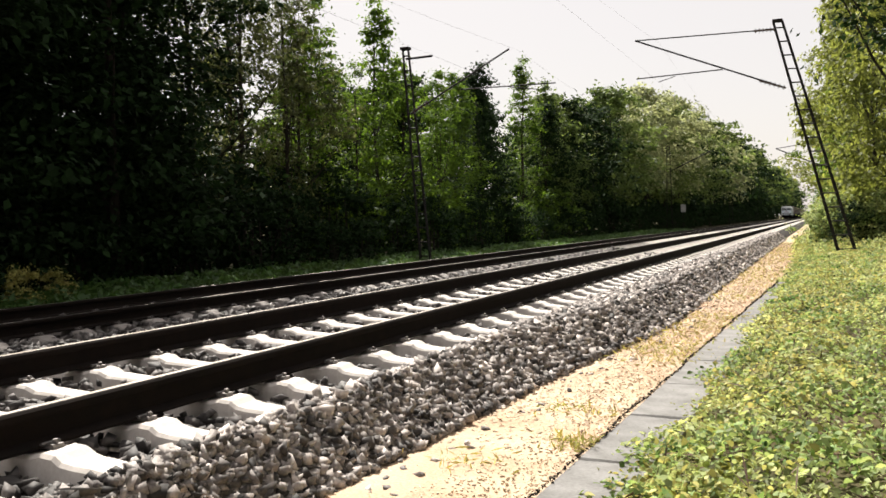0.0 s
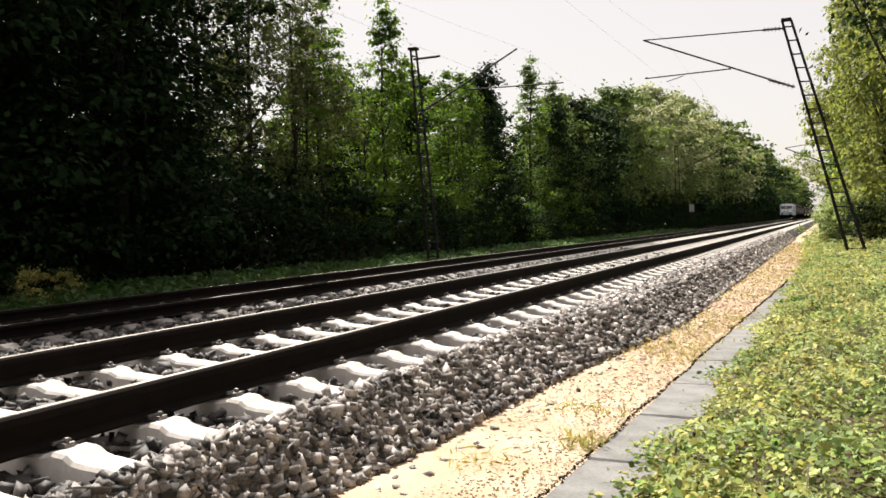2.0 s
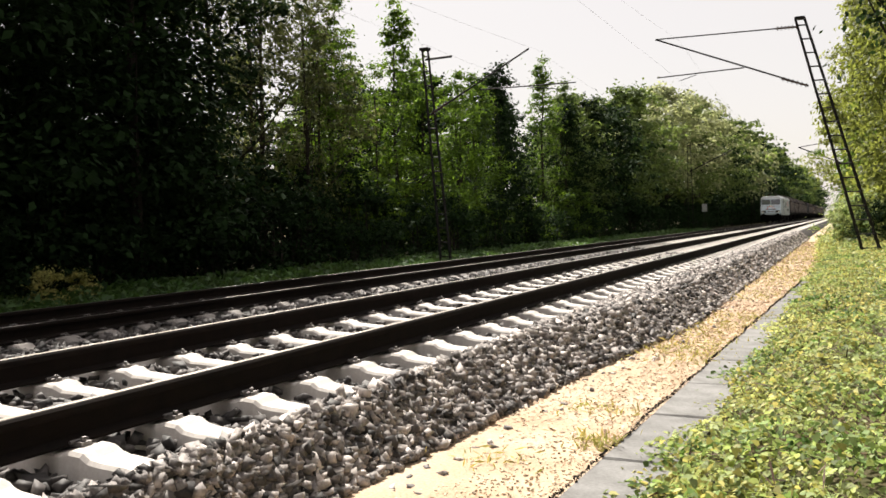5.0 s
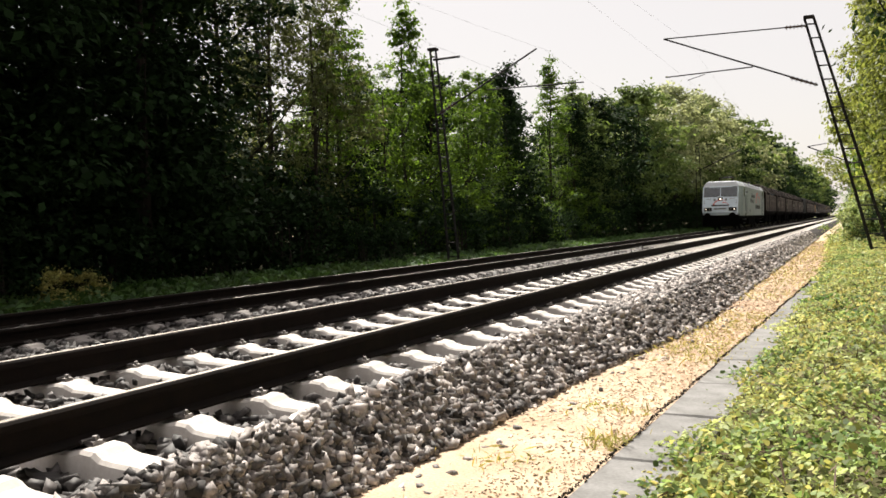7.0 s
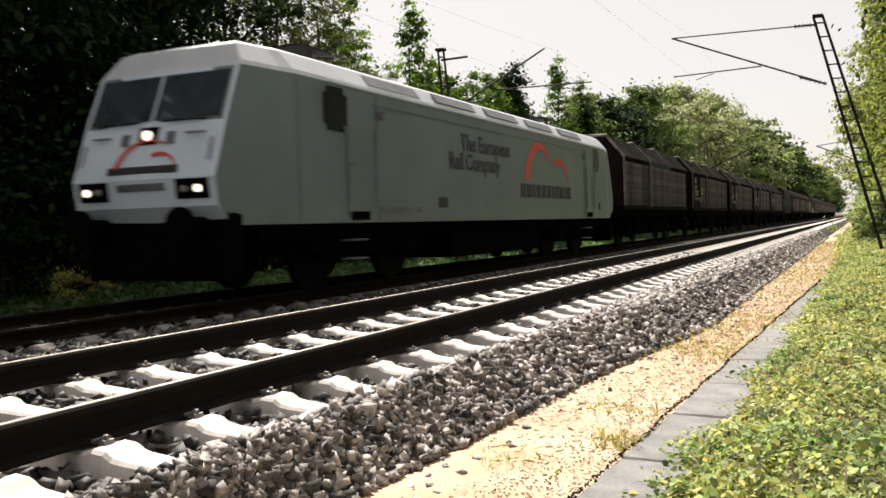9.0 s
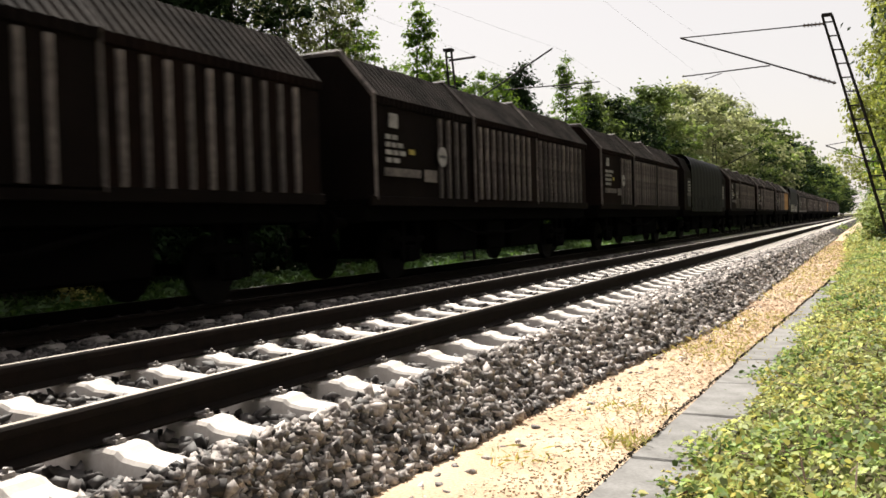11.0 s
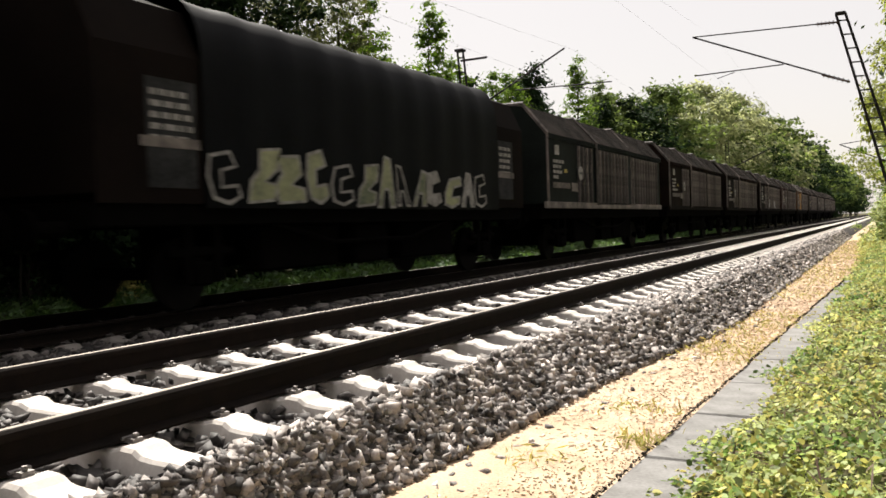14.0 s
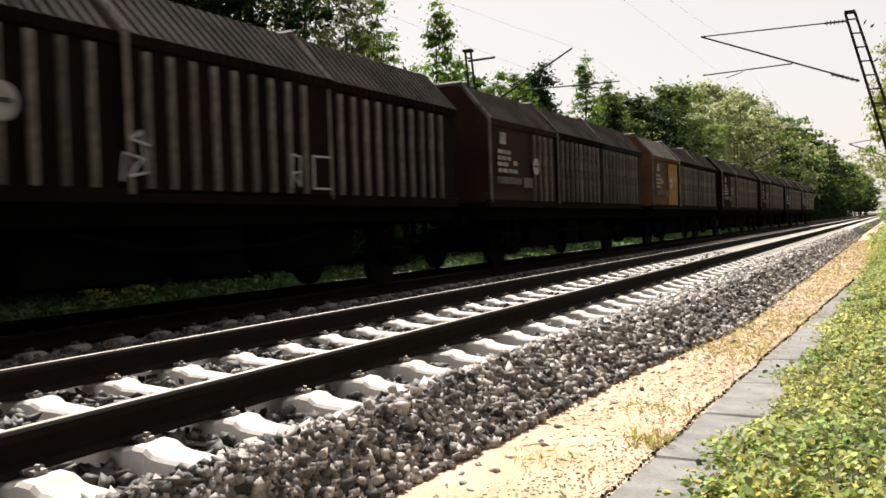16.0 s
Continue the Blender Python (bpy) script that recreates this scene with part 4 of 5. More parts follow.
def build_train():
    made = [(build_loco(), 0.0)]
    pick = random.Random(21)
    for k, what in enumerate(PLAN):
        if what == "tarp":
            w = tarp_wagon(M["tarp"], "faint", pick, "covered wagon with a sooty black tarpaulin and faded graffiti")
        elif what == "graffiti":
            w = tarp_wagon(M["tarp"], True, pick, "covered wagon with a black tarpaulin and pale graffiti")
        elif what == "plain":
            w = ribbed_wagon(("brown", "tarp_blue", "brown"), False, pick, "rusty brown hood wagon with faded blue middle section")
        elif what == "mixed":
            w = ribbed_wagon(("brown", "dull", "orange"), True, pick, "grimy brown hood wagon with a bright orange end, shade in its paint")
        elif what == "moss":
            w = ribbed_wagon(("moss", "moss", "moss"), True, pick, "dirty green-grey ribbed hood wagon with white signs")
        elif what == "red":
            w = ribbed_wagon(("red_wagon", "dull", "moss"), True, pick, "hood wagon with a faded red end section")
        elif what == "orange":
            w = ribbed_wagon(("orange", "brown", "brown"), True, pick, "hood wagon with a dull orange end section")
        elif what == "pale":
            w = ribbed_wagon(("dull", "brown", "brown"), True, pick, "grimy grey hood wagon with pale ribs, shade in its paint")
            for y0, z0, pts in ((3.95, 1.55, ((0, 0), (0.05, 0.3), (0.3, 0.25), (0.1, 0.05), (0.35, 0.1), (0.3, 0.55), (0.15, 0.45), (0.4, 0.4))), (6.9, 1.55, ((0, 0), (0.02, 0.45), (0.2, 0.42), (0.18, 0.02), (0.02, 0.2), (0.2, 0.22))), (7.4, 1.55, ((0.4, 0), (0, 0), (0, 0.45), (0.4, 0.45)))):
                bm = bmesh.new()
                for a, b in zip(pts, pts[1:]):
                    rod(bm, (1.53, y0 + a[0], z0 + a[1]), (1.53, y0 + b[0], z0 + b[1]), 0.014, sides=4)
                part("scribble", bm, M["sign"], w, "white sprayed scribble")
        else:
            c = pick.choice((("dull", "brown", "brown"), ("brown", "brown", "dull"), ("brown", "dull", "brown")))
            w = ribbed_wagon(c, True, pick, "grimy brown ribbed hood wagon of a freight train, shade in its paint")
        made.append((w, HEAD + k * PERIOD))
    return made


TRAIN = build_train()
SPEED = 29.0


def motions():
    """The train runs towards the camera and past it at a steady speed."""
    for ob, behind in TRAIN:
        walk(ob, [(t, pose(FAR_X, 37.95 - SPEED * (t - 8) + behind, FAR_Z)) for t in STEPS])


# ---- plants ----
def leaf_faces(pos, size, seed, up=0.4, long=1.5, out=None):
    """Verts and four-cornered faces of small pointed leaves; out turns them to face away from their clump."""
    g = np.random.default_rng(seed)
    n = len(pos)
    nor = g.normal(0, 1, (n, 3))
    nor[:, 2] = np.abs(nor[:, 2]) + up
    if out is not None:
        nor = nor * 0.55 + out * 1.1
    nor /= np.linalg.norm(nor, axis=1, keepdims=True)
    a = np.cross(nor, g.normal(0, 1, (n, 3)))
    a /= np.linalg.norm(a, axis=1, keepdims=True)
    b = np.cross(nor, a)
    s = np.asarray(size)[:, None]
    p = np.asarray(pos)
    v = np.stack([p - a * s * long * 0.5, p + b * s * 0.42 + nor * s * 0.1 - a * s * 0.1, p + a * s * long * 0.5, p - b * s * 0.42 + nor * s * 0.1 - a * s * 0.1], 1)
    return v.reshape(-1, 3), np.arange(n * 4).reshape(-1, 4)


def broad_leaves(pos, size, seed, up=0.6):
    """Verts and six-cornered faces of broad, cupped, pointed leaves."""
    g = np.random.default_rng(seed)
    n = len(pos)
    nor = g.normal(0, 0.62, (n, 3))
    nor[:, 2] = np.abs(nor[:, 2]) + up
    nor /= np.linalg.norm(nor, axis=1, keepdims=True)
    a = np.cross(nor, g.normal(0, 1, (n, 3)))
    a /= np.linalg.norm(a, axis=1, keepdims=True)
    b = np.cross(nor, a)
    s = np.asarray(size)[:, None]
    p = np.asarray(pos)
    v = np.stack([p + (a * u + b * w + nor * h) * s for u, w, h in ((-0.55, 0, 0), (-0.32, 0.40, 0.10), (0.18, 0.36, 0.12), (0.75, 0, -0.10), (0.18, -0.36, 0.12), (-0.32, -0.40, 0.10))], 1)
    return v.reshape(-1, 3), np.arange(n * 6).reshape(-1, 6)


def crown_points(g, height, low, radius, shape, clumps, per, spread, thick=False):
    """Clump centres filling an uneven crown, the leaf places round them, and each leaf's way out of its clump."""
    cs = []
    while len(cs) < clumps:
        k = g.random() ** (1.25 if shape == 'cone' else 1.0)
        z = low + (height - low) * k
        if shape == "cone":
            r = radius * (1 - k) ** 0.72 + 0.15
        elif shape == "round":
            r = radius * math.sqrt(max(0.02, 1 - (2 * k - 0.9) ** 2 / 1.25))
        else:
            r = radius * math.sin(math.pi * (0.16 + 0.82 * k)) ** 0.75 * (0.9 + 0.22 * math.sin(k * 11 + height))
        a = g.uniform(0, 2 * math.pi)
        q = r * math.sqrt(g.uniform(0.2, 1)) * (0.8 + 0.35 * math.sin(3 * a + 5 * k + height))
        cs.append((q * math.cos(a), q * math.sin(a), z))
    if shape == "cone":
        cs += [(g.normal(0, 0.16), g.normal(0, 0.16), low + (height - low) * (0.72 + 0.3 * i / 8)) for i in range(9)]
        clumps += 9
    cs = np.array(cs)
    k = (cs[:, 2:] - low) / (height - low)
    wide = spread * (1.15 - 0.6 * k) * g.uniform(0.65, 1.35, (clumps, 1))
    way = g.normal(0, 1, (clumps * per, 3))
    way /= np.linalg.norm(way, axis=1, keepdims=True)
    way[:, 2] = np.where(way[:, 2] < -0.25, -way[:, 2], way[:, 2])
    pts = np.repeat(cs, per, 0) + way * np.repeat(wide, per, 0) * 1.75 * g.random((clumps * per, 1)) ** 0.45 * (1, 1, 0.55)
    if thick:
        pts = np.repeat(cs, per, 0) + way * np.repeat(wide, per, 0) * np.abs(g.normal(0, 1.5, (clumps * per, 1))) * (1, 1, 0.7)
    stray = g.random(clumps * per) < 0.2
    pts[stray] += g.normal(0, 0.28, (int(stray.sum()), 3))
    pts[:, 2] = np.maximum(pts[:, 2], low * 0.4 + 0.1)
    return cs, pts, way


def tree(name, seed, height, low, radius, shape, clumps, per, spread, leaf, m, label, category="tree", stems=1, thick=False):
    """Tapered trunk with limbs, and a crown of loose leaves; stands at the origin until it is copied."""
    g = np.random.default_rng(seed)
    t = thing(name, label, category)
    cs, pts, way = crown_points(g, height, low, radius, shape, clumps, per, spread, thick)
    bm = bmesh.new()
    for s in range(stems):
        last, r = Vector((g.uniform(-0.3, 0.3) * (stems - 1), g.uniform(-0.3, 0.3) * (stems - 1), -0.15)), 0.011 * height + 0.03
        lean = Vector((g.uniform(-0.05, 0.05), g.uniform(-0.05, 0.05), 1)) * (1 if stems == 1 else 0.9)
        for i in range(7):
            q = last + lean * height * 0.122 + Vector((g.normal(0, 0.05), g.normal(0, 0.05), 0)) * height * 0.06
            rod(bm, last, q, r, r * 0.82, 7 if stems == 1 else 5)
            for j in range((4 if stems == 1 else 1) if i else 1):
                c = cs[g.integers(len(cs))]
                c = Vector(c)
                if c.z > q.z - 0.5 and (c - q).length < radius * 1.6 + 0.6:
                    mid = q.lerp(c, 0.5) + Vector((0, 0, -0.06 * (c - q).length))
                    rod(bm, q, mid, r * 0.34, r * 0.24, 5)
                    rod(bm, mid, c, r * 0.24, r * 0.07, 4)
            last, r = q, r * 0.82
    part("trunk", bm, M["bark"], t, "dark bark trunk with bare limbs")
    v, f = leaf_faces(pts, g.uniform(0.6, 1.3, len(pts)) * leaf, seed + 1, out=way)
    put("crown", fast_mesh("crown", v, f, m), t, label="loose crown of small leaves")
    return t


def stand(kind, x, y, size, turn, tall=1.0, label=""):
    """A copy of a tree on the ground."""
    ob = copy_thing(kind, Matrix.Translation((x, y, ground_z(x, y) - 0.03)) @ Matrix.Rotation(turn, 4, "Z") @ Matrix.Diagonal((size, size, size * tall, 1)))
    return tagged(ob, label)


def build_woods():
    K = {
        "dense": tree("tree", 11, 10, 0.8, 2.5, "full", 135, 76, 0.42, 0.12, M["leaf_a"], "leafy green broadleaf tree at the edge of the wood"),
        "spire": tree("tree", 31, 10, 0.8, 2.4, "cone", 125, 70, 0.36, 0.115, M["leaf_a"], "slim green tree with a bare pointed leader"),
        "dark": tree("tree", 12, 10, 0.6, 2.9, "full", 150, 34, 0.45, 0.25, M["leaf_b"], "dense dark green tree with shade put in its leaf colour", thick=True),
        "near": tree("tree", 22, 14, 0.8, 4.0, "full", 260, 92, 0.52, 0.145, M["leaf_b"], "tall dense dark tree close to the line, deep shade put in its leaves", thick=True),
        "airy": tree("tree", 13, 10, 1.6, 2.5, "full", 88, 60, 0.38, 0.10, M["leaf_e"], "airy tree with visible dark limbs and olive leaves"),
        "thin": tree("tree", 33, 10, 1.2, 2.3, "full", 100, 60, 0.36, 0.105, M["leaf_a"], "thin tree with dark stems and loose mid green leaves"),
        "cone": tree("tree", 14, 10, 0.5, 3.0, "cone", 150, 66, 0.38, 0.13, M["leaf_f"], "slender pointed young green tree"),
        "darkcone": tree("tree", 34, 10, 0.4, 3.1, "cone", 140, 60, 0.42, 0.15, M["leaf_b"], "dark pointed tree with dense low boughs", thick=True),
        "round": tree("tree", 15, 10, 2.9, 3.7, "round", 140, 52, 0.6, 0.19, M["leaf_c"], "broad round-headed tree with pale olive leaves"),
        "roundf": tree("tree", 35, 10, 2.2, 3.7, "round", 145, 52, 0.6, 0.19, M["leaf_f"], "broad round-headed mid green tree"),
        "roundb": tree("tree", 16, 10, 0.8, 3.7, "round", 140, 40, 0.6, 0.24, M["leaf_b"], "broad round-headed dark green tree", thick=True),
        "far_round": tree("tree", 25, 10, 2.4, 3.7, "round", 90, 34, 0.68, 0.32, M["leaf_c"], "distant round-headed tree with pale olive leaves"),
        "far_mid": tree("tree", 36, 10, 2.4, 3.7, "round", 90, 34, 0.68, 0.32, M["leaf_f"], "distant round-headed mid green tree"),
        "far_dark": tree("tree", 26, 10, 0.8, 3.7, "round", 90, 30, 0.68, 0.34, M["leaf_b"], "distant round-headed dark green tree"),
        "far_dense": tree("tree", 29, 10, 1.2, 2.6, "full", 90, 40, 0.5, 0.22, M["leaf_a"], "distant leafy green tree beside the line"),
        "bright": tree("tree", 17, 10, 0.8, 3.0, "full", 110, 80, 0.5, 0.14, M["leaf_d"], "sunlit yellow-green tree beside the line"),
        "sunny": tree("tree", 27, 10, 0.6, 3.3, "round", 150, 84, 0.46, 0.125, M["leaf_d"], "sunlit yellow-green tree hanging over the path"),
        "over": tree("tree", 28, 10, 4.6, 3.4, "round", 120, 76, 0.46, 0.11, M["leaf_b"], "tree with dark overhanging boughs beside the path"),
        "shrub": tree("bush", 18, 2.2, 0.15, 1.3, "round", 46, 44, 0.24, 0.10, M["leaf_b"], "dark shrub at the foot of the trees", "bush", 3, True),
        "green": tree("bush", 37, 2.2, 0.15, 1.3, "round", 50, 46, 0.24, 0.09, M["leaf_a"], "leafy green bush at the foot of the trees", "bush", 3),
        # sunlight on this bush is put into its bright yellow leaf colour
        "yellow": tree("bush", 20, 2.2, 0.1, 1.35, "round", 60, 50, 0.22, 0.11, M["ivy_yellow"], "small bush beside the far track, sunlight put in its yellow leaves", "bush", 3),
        "bush": tree("bush", 19, 2.2, 0.1, 1.35, "round", 80, 66, 0.22, 0.085, M["ivy"], "rounded yellow-green bush beside the mast", "bush", 3),
    }
    g = random.Random(3)
    spin = lambda: g.uniform(0, 6.28)
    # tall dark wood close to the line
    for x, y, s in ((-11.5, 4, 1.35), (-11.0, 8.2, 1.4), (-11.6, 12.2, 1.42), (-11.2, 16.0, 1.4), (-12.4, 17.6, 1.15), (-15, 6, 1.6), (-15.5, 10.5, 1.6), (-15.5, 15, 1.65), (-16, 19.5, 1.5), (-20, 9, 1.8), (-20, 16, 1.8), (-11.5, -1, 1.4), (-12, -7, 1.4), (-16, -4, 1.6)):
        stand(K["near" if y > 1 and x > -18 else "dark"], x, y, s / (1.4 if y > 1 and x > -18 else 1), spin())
    # mixed trees beside the far mast
    for kind, x, y, s, h in (("airy", -12.8, 20.9, 1.0, 1.2), ("airy", -12.6, 22.9, 0.95, 1.2), ("airy", -14.4, 25.0, 1.0, 1.15), ("thin", -12.2, 25.4, 0.72, 1.15), ("thin", -12.6, 27.4, 0.85, 1.15), ("airy", -13.0, 26.0, 0.92, 1.14), ("airy", -11.6, 24.0, 0.7, 1.3), ("airy", -13.6, 28.6, 0.78, 1.1), ("thin", -12.4, 30.0, 0.68, 1.1), ("spire", -12.5, 32.2, 0.90, 1.12), ("dense", -12.8, 34.6, 0.80, 1.05), ("thin", -11.6, 35.8, 0.6, 1.05), ("dense", -12.3, 37.8, 0.78, 1.06),
                             ("dense", -12.6, 40.6, 0.82, 1.05), ("darkcone", -12.2, 43.0, 0.86, 1.06), ("dark", -13.2, 45.6, 0.62, 1.05), ("spire", -12.6, 51.4, 0.98, 1.1), ("darkcone", -11.7, 53.6, 0.84, 1.0), ("cone", -12.6, 56.0, 0.95, 1.06), ("roundf", -13.4, 59.8, 0.94, 1.05),
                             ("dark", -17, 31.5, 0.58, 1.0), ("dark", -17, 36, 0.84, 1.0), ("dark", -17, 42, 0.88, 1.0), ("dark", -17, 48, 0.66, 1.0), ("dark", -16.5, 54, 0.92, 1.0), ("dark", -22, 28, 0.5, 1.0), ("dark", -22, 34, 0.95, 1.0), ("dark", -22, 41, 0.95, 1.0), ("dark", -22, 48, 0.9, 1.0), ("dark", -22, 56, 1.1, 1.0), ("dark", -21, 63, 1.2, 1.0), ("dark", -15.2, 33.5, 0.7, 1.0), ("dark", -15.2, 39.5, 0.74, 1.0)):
        stand(K[kind], x, y, s, spin(), h)
    # the wood runs on beside the track
    y = 61.0
    while y < 640:
        grow = flow(y, (56, 1.02), (71, 1.13), (83, 1.32), (98, 1.48), (138, 1.62), (172, 1.7), (246, 1.82), (450, 2.0), (700, 2.3))
        stand(K[g.choice(("round", "roundf", "round", "roundf", "roundb") if y < 130 else ("far_round", "far_dark", "far_mid", "far_dark") if y < 190 else ("far_mid", "far_dark", "far_dark"))], -12.4 + g.uniform(-0.6, 0.8), y, grow * g.uniform(0.86, 1.03), spin())
        if y < 300:
            stand(K["roundb" if y < 110 else "far_dark"], -17.5 + g.uniform(-1, 1), y + 3, grow * g.uniform(0.78, 0.92), spin())
        y += flow(y, (50, 5.2), (120, 7.5), (300, 14), (700, 26))
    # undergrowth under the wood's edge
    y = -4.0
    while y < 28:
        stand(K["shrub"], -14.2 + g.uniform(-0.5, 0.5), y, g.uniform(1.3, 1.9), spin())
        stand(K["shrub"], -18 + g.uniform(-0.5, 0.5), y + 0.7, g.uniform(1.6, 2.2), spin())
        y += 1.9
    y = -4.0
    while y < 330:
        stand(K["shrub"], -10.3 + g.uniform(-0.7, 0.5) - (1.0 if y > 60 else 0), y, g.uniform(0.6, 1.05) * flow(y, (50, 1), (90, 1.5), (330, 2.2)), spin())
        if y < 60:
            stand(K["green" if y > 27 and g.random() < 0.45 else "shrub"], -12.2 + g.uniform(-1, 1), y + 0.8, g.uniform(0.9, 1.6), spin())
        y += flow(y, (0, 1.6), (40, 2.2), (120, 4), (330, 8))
    # trees on the path side
    for kind, x, y, s, h in (("sunny", 6.3, 38.5, 0.92, 1.45), ("sunny", 6.4, 45, 0.95, 1.5), ("bright", 6.0, 52, 1.25, 1.1), ("sunny", 6.2, 59, 1.0, 1.5), ("dense", 6.0, 68, 1.4, 1.0), ("bright", 6.2, 79, 1.4, 1), ("dense", 6.4, 93, 1.5, 1), ("bright", 6.4, 110, 1.5, 1), ("dense", 6.8, 134, 1.6, 1), ("dark", 10.5, 41, 1.5, 1), ("dark", 10.5, 52, 1.6, 1), ("dark", 11, 66, 1.6, 1), ("far_dense", 7.0, 158, 1.6, 1), ("far_dense", 7.2, 190, 1.7, 1), ("far_dense", 8, 235, 1.8, 1), ("far_dense", 8, 290, 1.9, 1), ("far_dense", 8, 360, 2.0, 1), ("far_dense", 8, 450, 2.2, 1), ("far_dense", 8, 560, 2.2, 1),
                                # dark trees near x 11 stay out of view, added to block low sky
                                ("over", 6.3, 21.5, 1.0, 1.0), ("sunny", 8.6, 29, 1.0, 1.5), ("dark", 11, 23, 1.5, 1), ("dark", 11.5, 16, 1.5, 1), ("dark", 11, 9, 1.5, 1), ("dark", 11.3, 2, 1.5, 1), ("dark", 11, -4, 1.5, 1), ("dark", 11, -10, 1.5, 1), ("dark", 11, -17, 1.5, 1), ("dark", 11, 32, 1.5, 1)):
        stand(K[kind], x, y, s, spin(), h)
    for x, y, s in ((3.9, 38.2, 0.72), (4.75, 38.4, 0.92), (5.9, 37.2, 0.95), (7.2, 38, 1.0), (4.8, 46, 0.9), (4.6, 62, 1.1), (4.5, 82, 1.2)):
        stand(K["bush"], x, y, s, spin())
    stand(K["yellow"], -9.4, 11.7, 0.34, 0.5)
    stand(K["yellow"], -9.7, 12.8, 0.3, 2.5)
    stand(K["shrub"], 5.05, 36.3, 0.72, 1.0, 1.0, "dark weedy shrub behind the mast foot")
    for y in (84, 90, 96):
        stand(K["shrub"], -9.3, y, 0.8, spin())
    for k in K.values():
        for o in (*k.children_recursive, k):
            bpy.data.objects.remove(o)


build_woods()


def build_weeds():
    g = np.random.default_rng(31)
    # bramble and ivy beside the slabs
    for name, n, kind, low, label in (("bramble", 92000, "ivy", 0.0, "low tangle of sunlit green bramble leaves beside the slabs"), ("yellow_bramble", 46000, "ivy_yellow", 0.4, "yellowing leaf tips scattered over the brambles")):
        y = (2.2 if kind == "ivy" else 3.4) + 50 * g.random(n) ** (1.9 if kind == "ivy" else 1.6)
        edge = 2.47 + 0.033 * np.minimum(y, 26) + np.interp(y, [3, 9, 17, 24, 48], [0.40, 0.36, 0.2, 0.0, -0.45]) + 0.08 * np.sin(y * 2.1) + 0.06 * np.sin(y * 5.3 + 1) + 0.08 * g.normal(0, 1, n)
        x = edge + (6.4 - edge) * g.random(n) ** 1.3
        rise = np.interp(x - edge, [0, 0.25, 0.8, 3], [0.03, 0.15, 0.26, 0.34])
        rise = rise * np.interp(y, [3, 12, 25, 31.5, 34, 38, 52], [1, 0.8, 0.35, 0.25, 0.8, 2.4, 2.4])
        lump = 0.6 + 0.42 * np.sin(x * 3.1 + y * 0.7) * np.sin(y * 2.3 - x) + 0.46 * np.sin(x * 8 + y * 3.1) * np.sin(y * 5.7 - x * 3) + 0.2 * np.sin(x * 17 + 2) * np.sin(y * 13)
        gz = np.interp(x, [3.0, 3.8, 5.5, 9], [-0.62, -0.55, -0.42, -0.25])
        z = gz + rise * np.maximum(lump, 0.08) * (low + (1 - low) * (0.15 + 0.85 * g.random(n))) + 0.01
        keep = np.ones(n, bool)
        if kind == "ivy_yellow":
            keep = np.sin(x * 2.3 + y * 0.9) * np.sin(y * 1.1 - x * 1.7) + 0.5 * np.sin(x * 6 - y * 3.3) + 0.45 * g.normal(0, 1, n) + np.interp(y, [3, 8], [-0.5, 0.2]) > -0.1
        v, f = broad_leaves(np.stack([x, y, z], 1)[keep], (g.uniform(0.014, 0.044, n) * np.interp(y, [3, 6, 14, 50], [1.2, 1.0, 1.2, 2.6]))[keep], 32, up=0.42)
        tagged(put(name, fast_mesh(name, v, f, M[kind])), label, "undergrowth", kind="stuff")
    n = 700
    y = 1.8 + 14 * g.random(n) ** 1.6
    x = 2.95 + 0.033 * y + 2.2 * g.random(n) ** 1.3
    z = np.interp(x, [2.95, 3.6, 5.5], [-0.57, -0.4, -0.22])
    v, f = leaf_faces(np.stack([x, y, z], 1), g.uniform(0.008, 0.016, n), 36, up=0.6, long=12)
    tagged(put("bramble_twigs", fast_mesh("bramble_twigs", v, f, M["twig"])), "thin red-brown bramble stems among the leaves", "undergrowth", kind="stuff")
    # moss and crumbs along the slab edge
    n = 3000
    y = 1.8 + 26 * g.random(n) ** 1.5
    x = 2.463 + 0.033 * np.minimum(y, 26) + g.normal(0, 0.007, n) + 0.02 * np.sin(y * 3.7) * np.sin(y * 1.3)
    z = -0.602 + 0.022 * g.random(n)
    v, f = leaf_faces(np.stack([x, y, z], 1), g.uniform(0.008, 0.02, n) * (1 + y / 25), 37, up=0.6, long=1.3)
    tagged(put("kerb_moss", fast_mesh("kerb_moss", v, f, M["bark"])), "dark moss and debris along the slab edge", "moss", kind="stuff")
    # green verge beyond the far track
    n = 26000
    y = 2 + 90 * g.random(n) ** 1.4
    x = -10.2 + 2.6 * g.random(n)
    z = -0.64 + 0.28 * g.random(n) * np.interp(x, [-10.2, -9, -7.6], [1.2, 1, 0.45])
    v, f = leaf_faces(np.stack([x, y, z], 1), g.uniform(0.05, 0.11, n) * (1 + y / 60), 33, up=0.3, long=2.0)
    tagged(put("verge_grass", fast_mesh("verge_grass", v, f, M["grass"])), "rough green grass and weeds between track and wood", "grass", kind="stuff")
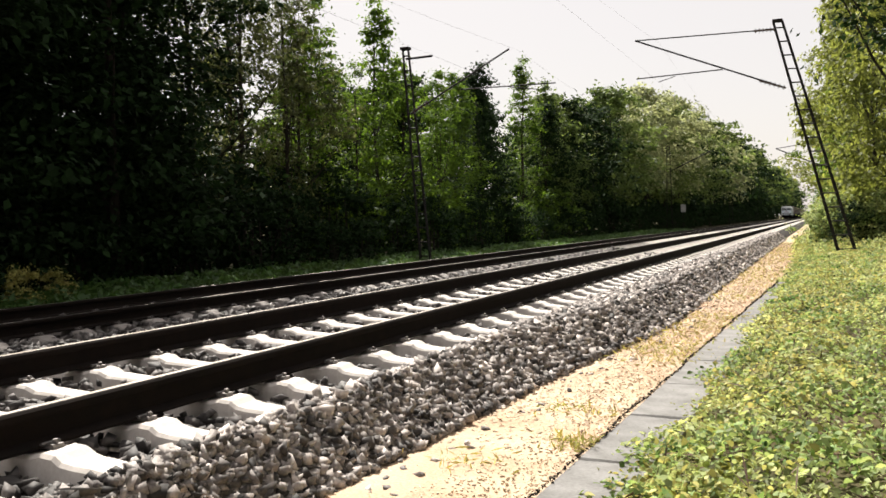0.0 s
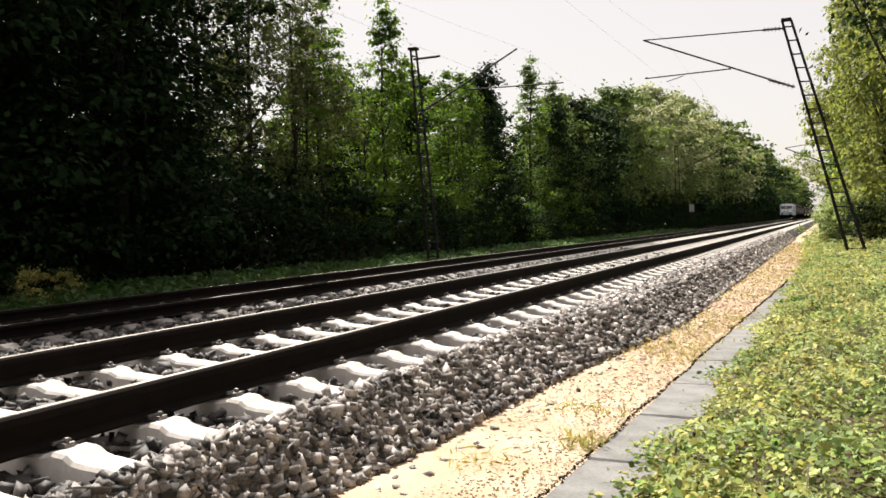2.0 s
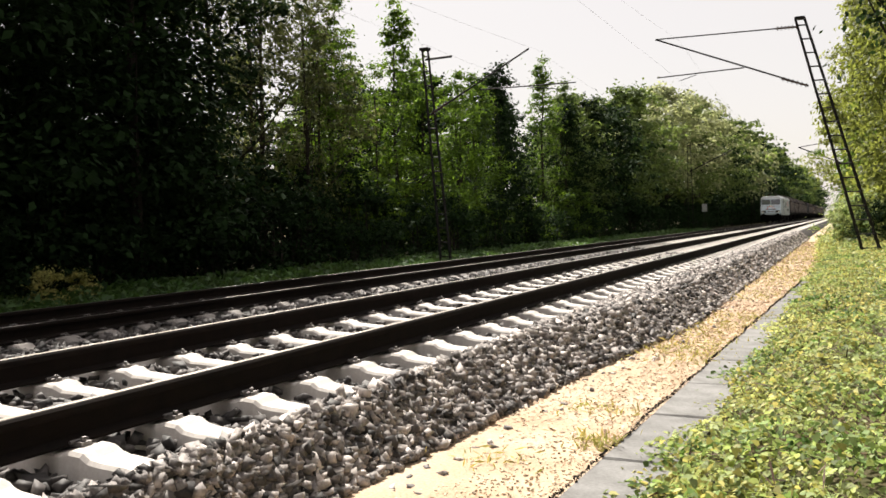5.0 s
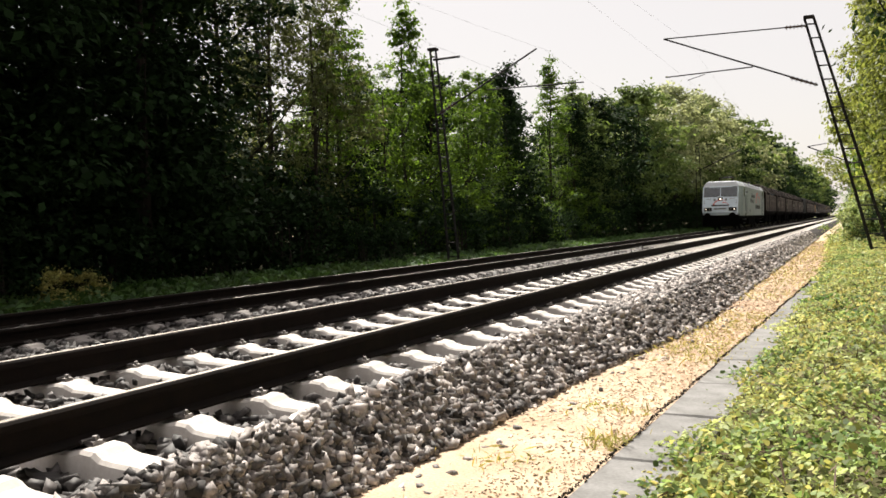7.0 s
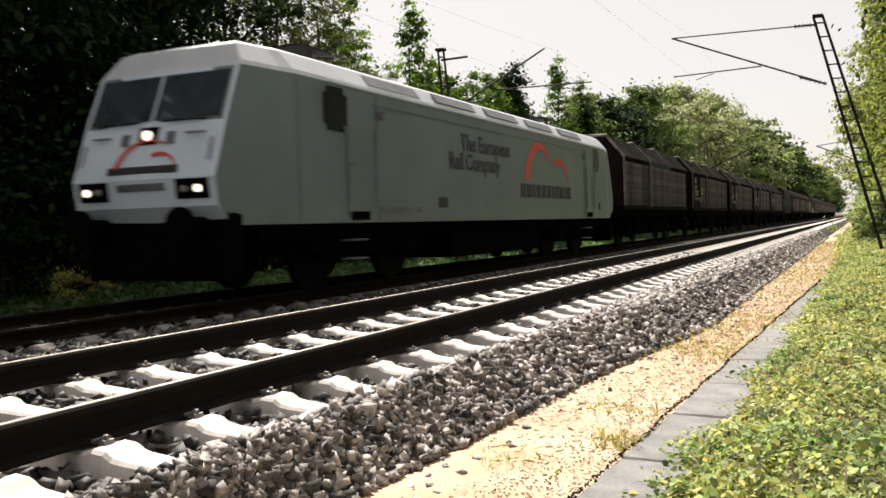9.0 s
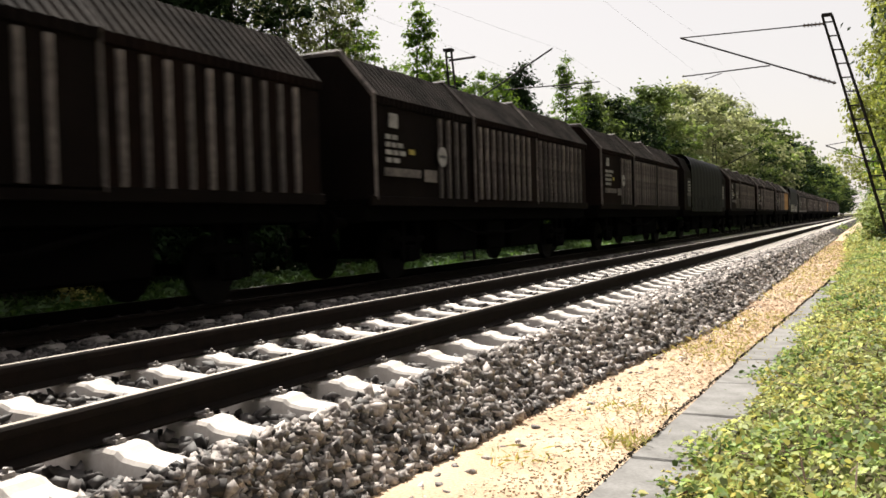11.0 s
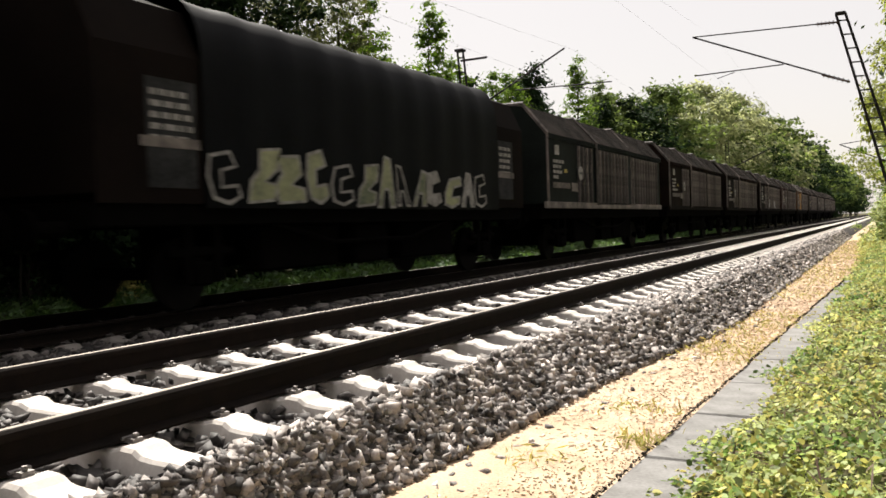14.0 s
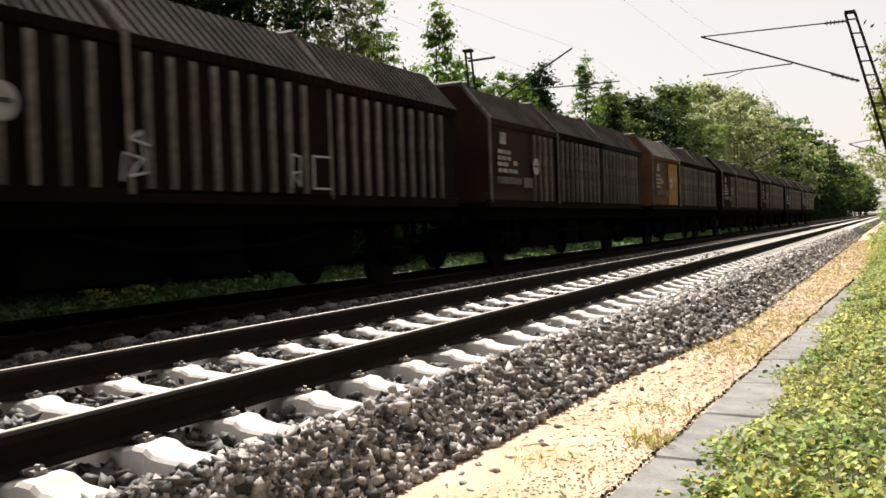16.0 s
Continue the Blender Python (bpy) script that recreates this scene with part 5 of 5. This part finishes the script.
    # dry litter on the far part of the gravel strip
    n = 14000
    y = 5 + 43 * g.random(n) ** 0.9
    x = np.array([toe(q) for q in y]) + (2.44 + 0.033 * np.minimum(y, 26) - np.array([toe(q) for q in y])) * g.random(n)
    v, f = leaf_faces(np.stack([x, y, np.full(n, -0.6)], 1), g.uniform(0.012, 0.03, n) * (1 + y / 20), 38, up=3.0, long=1.3)
    tagged(put("dry_litter", fast_mesh("dry_litter", v, f, M["litter"])), "reddish dry litter scattered on the gravel strip", "litter", kind="stuff")
    # dry grass tufts on the gravel strip
    pos, size = [], []
    for cx, cy, r, k in ((1.9, 3.6, 0.1, 60), (2.5, 5.3, 0.1, 120), (2.3, 6.2, 0.14, 80), (2.1, 4.7, 0.14, 50), (2.35, 9.5, 0.4, 200), (2.55, 8.7, 0.25, 140), (2.25, 11.5, 0.3, 140), (2.2, 3.2, 0.08, 50), (2.7, 12.5, 0.3, 120), (2.5, 16.5, 0.5, 220), (2.5, 22, 0.6, 240), (1.5, 3.3, 0.06, 40)):
        for _ in range(k):
            pos.append((cx + g.normal(0, r), cy + g.normal(0, r), -0.605 + abs(g.normal(0, 0.025))))
            size.append(g.uniform(0.009, 0.02))
    for _ in range(3600):
        cy = 9 + 38 * g.random() ** 1.2
        if noise.noise((cy * 0.8, 1.7, 0)) < -0.15:
            continue
        a, b = toe(cy), kerb(cy)
        pos.append((a + (b - a) * g.random(), cy, -0.605 + abs(g.normal(0, 0.03))))
        size.append(g.uniform(0.007, 0.016) * (1 + cy / 40))
    v, f = leaf_faces(pos, size, 34, up=0.0, long=5)
    tagged(put("dry_tufts", fast_mesh("dry_tufts", v, f, M["straw"])), "thin dry grass tufts on the sandy strip", "grass", kind="stuff")


build_weeds()


def track_sign():
    s = thing("track_sign", "small white sign on a post before the trees", "sign")
    part("post", bar((-9.2, 95, -0.7), (-9.2, 95, 1.4), 0.04), M["steel"], s)
    part("board", box(-9.45, -8.95, 94.94, 94.97, 1.35, 2.15, bevel=0.01), M["sign"], s)


track_sign()
motions()
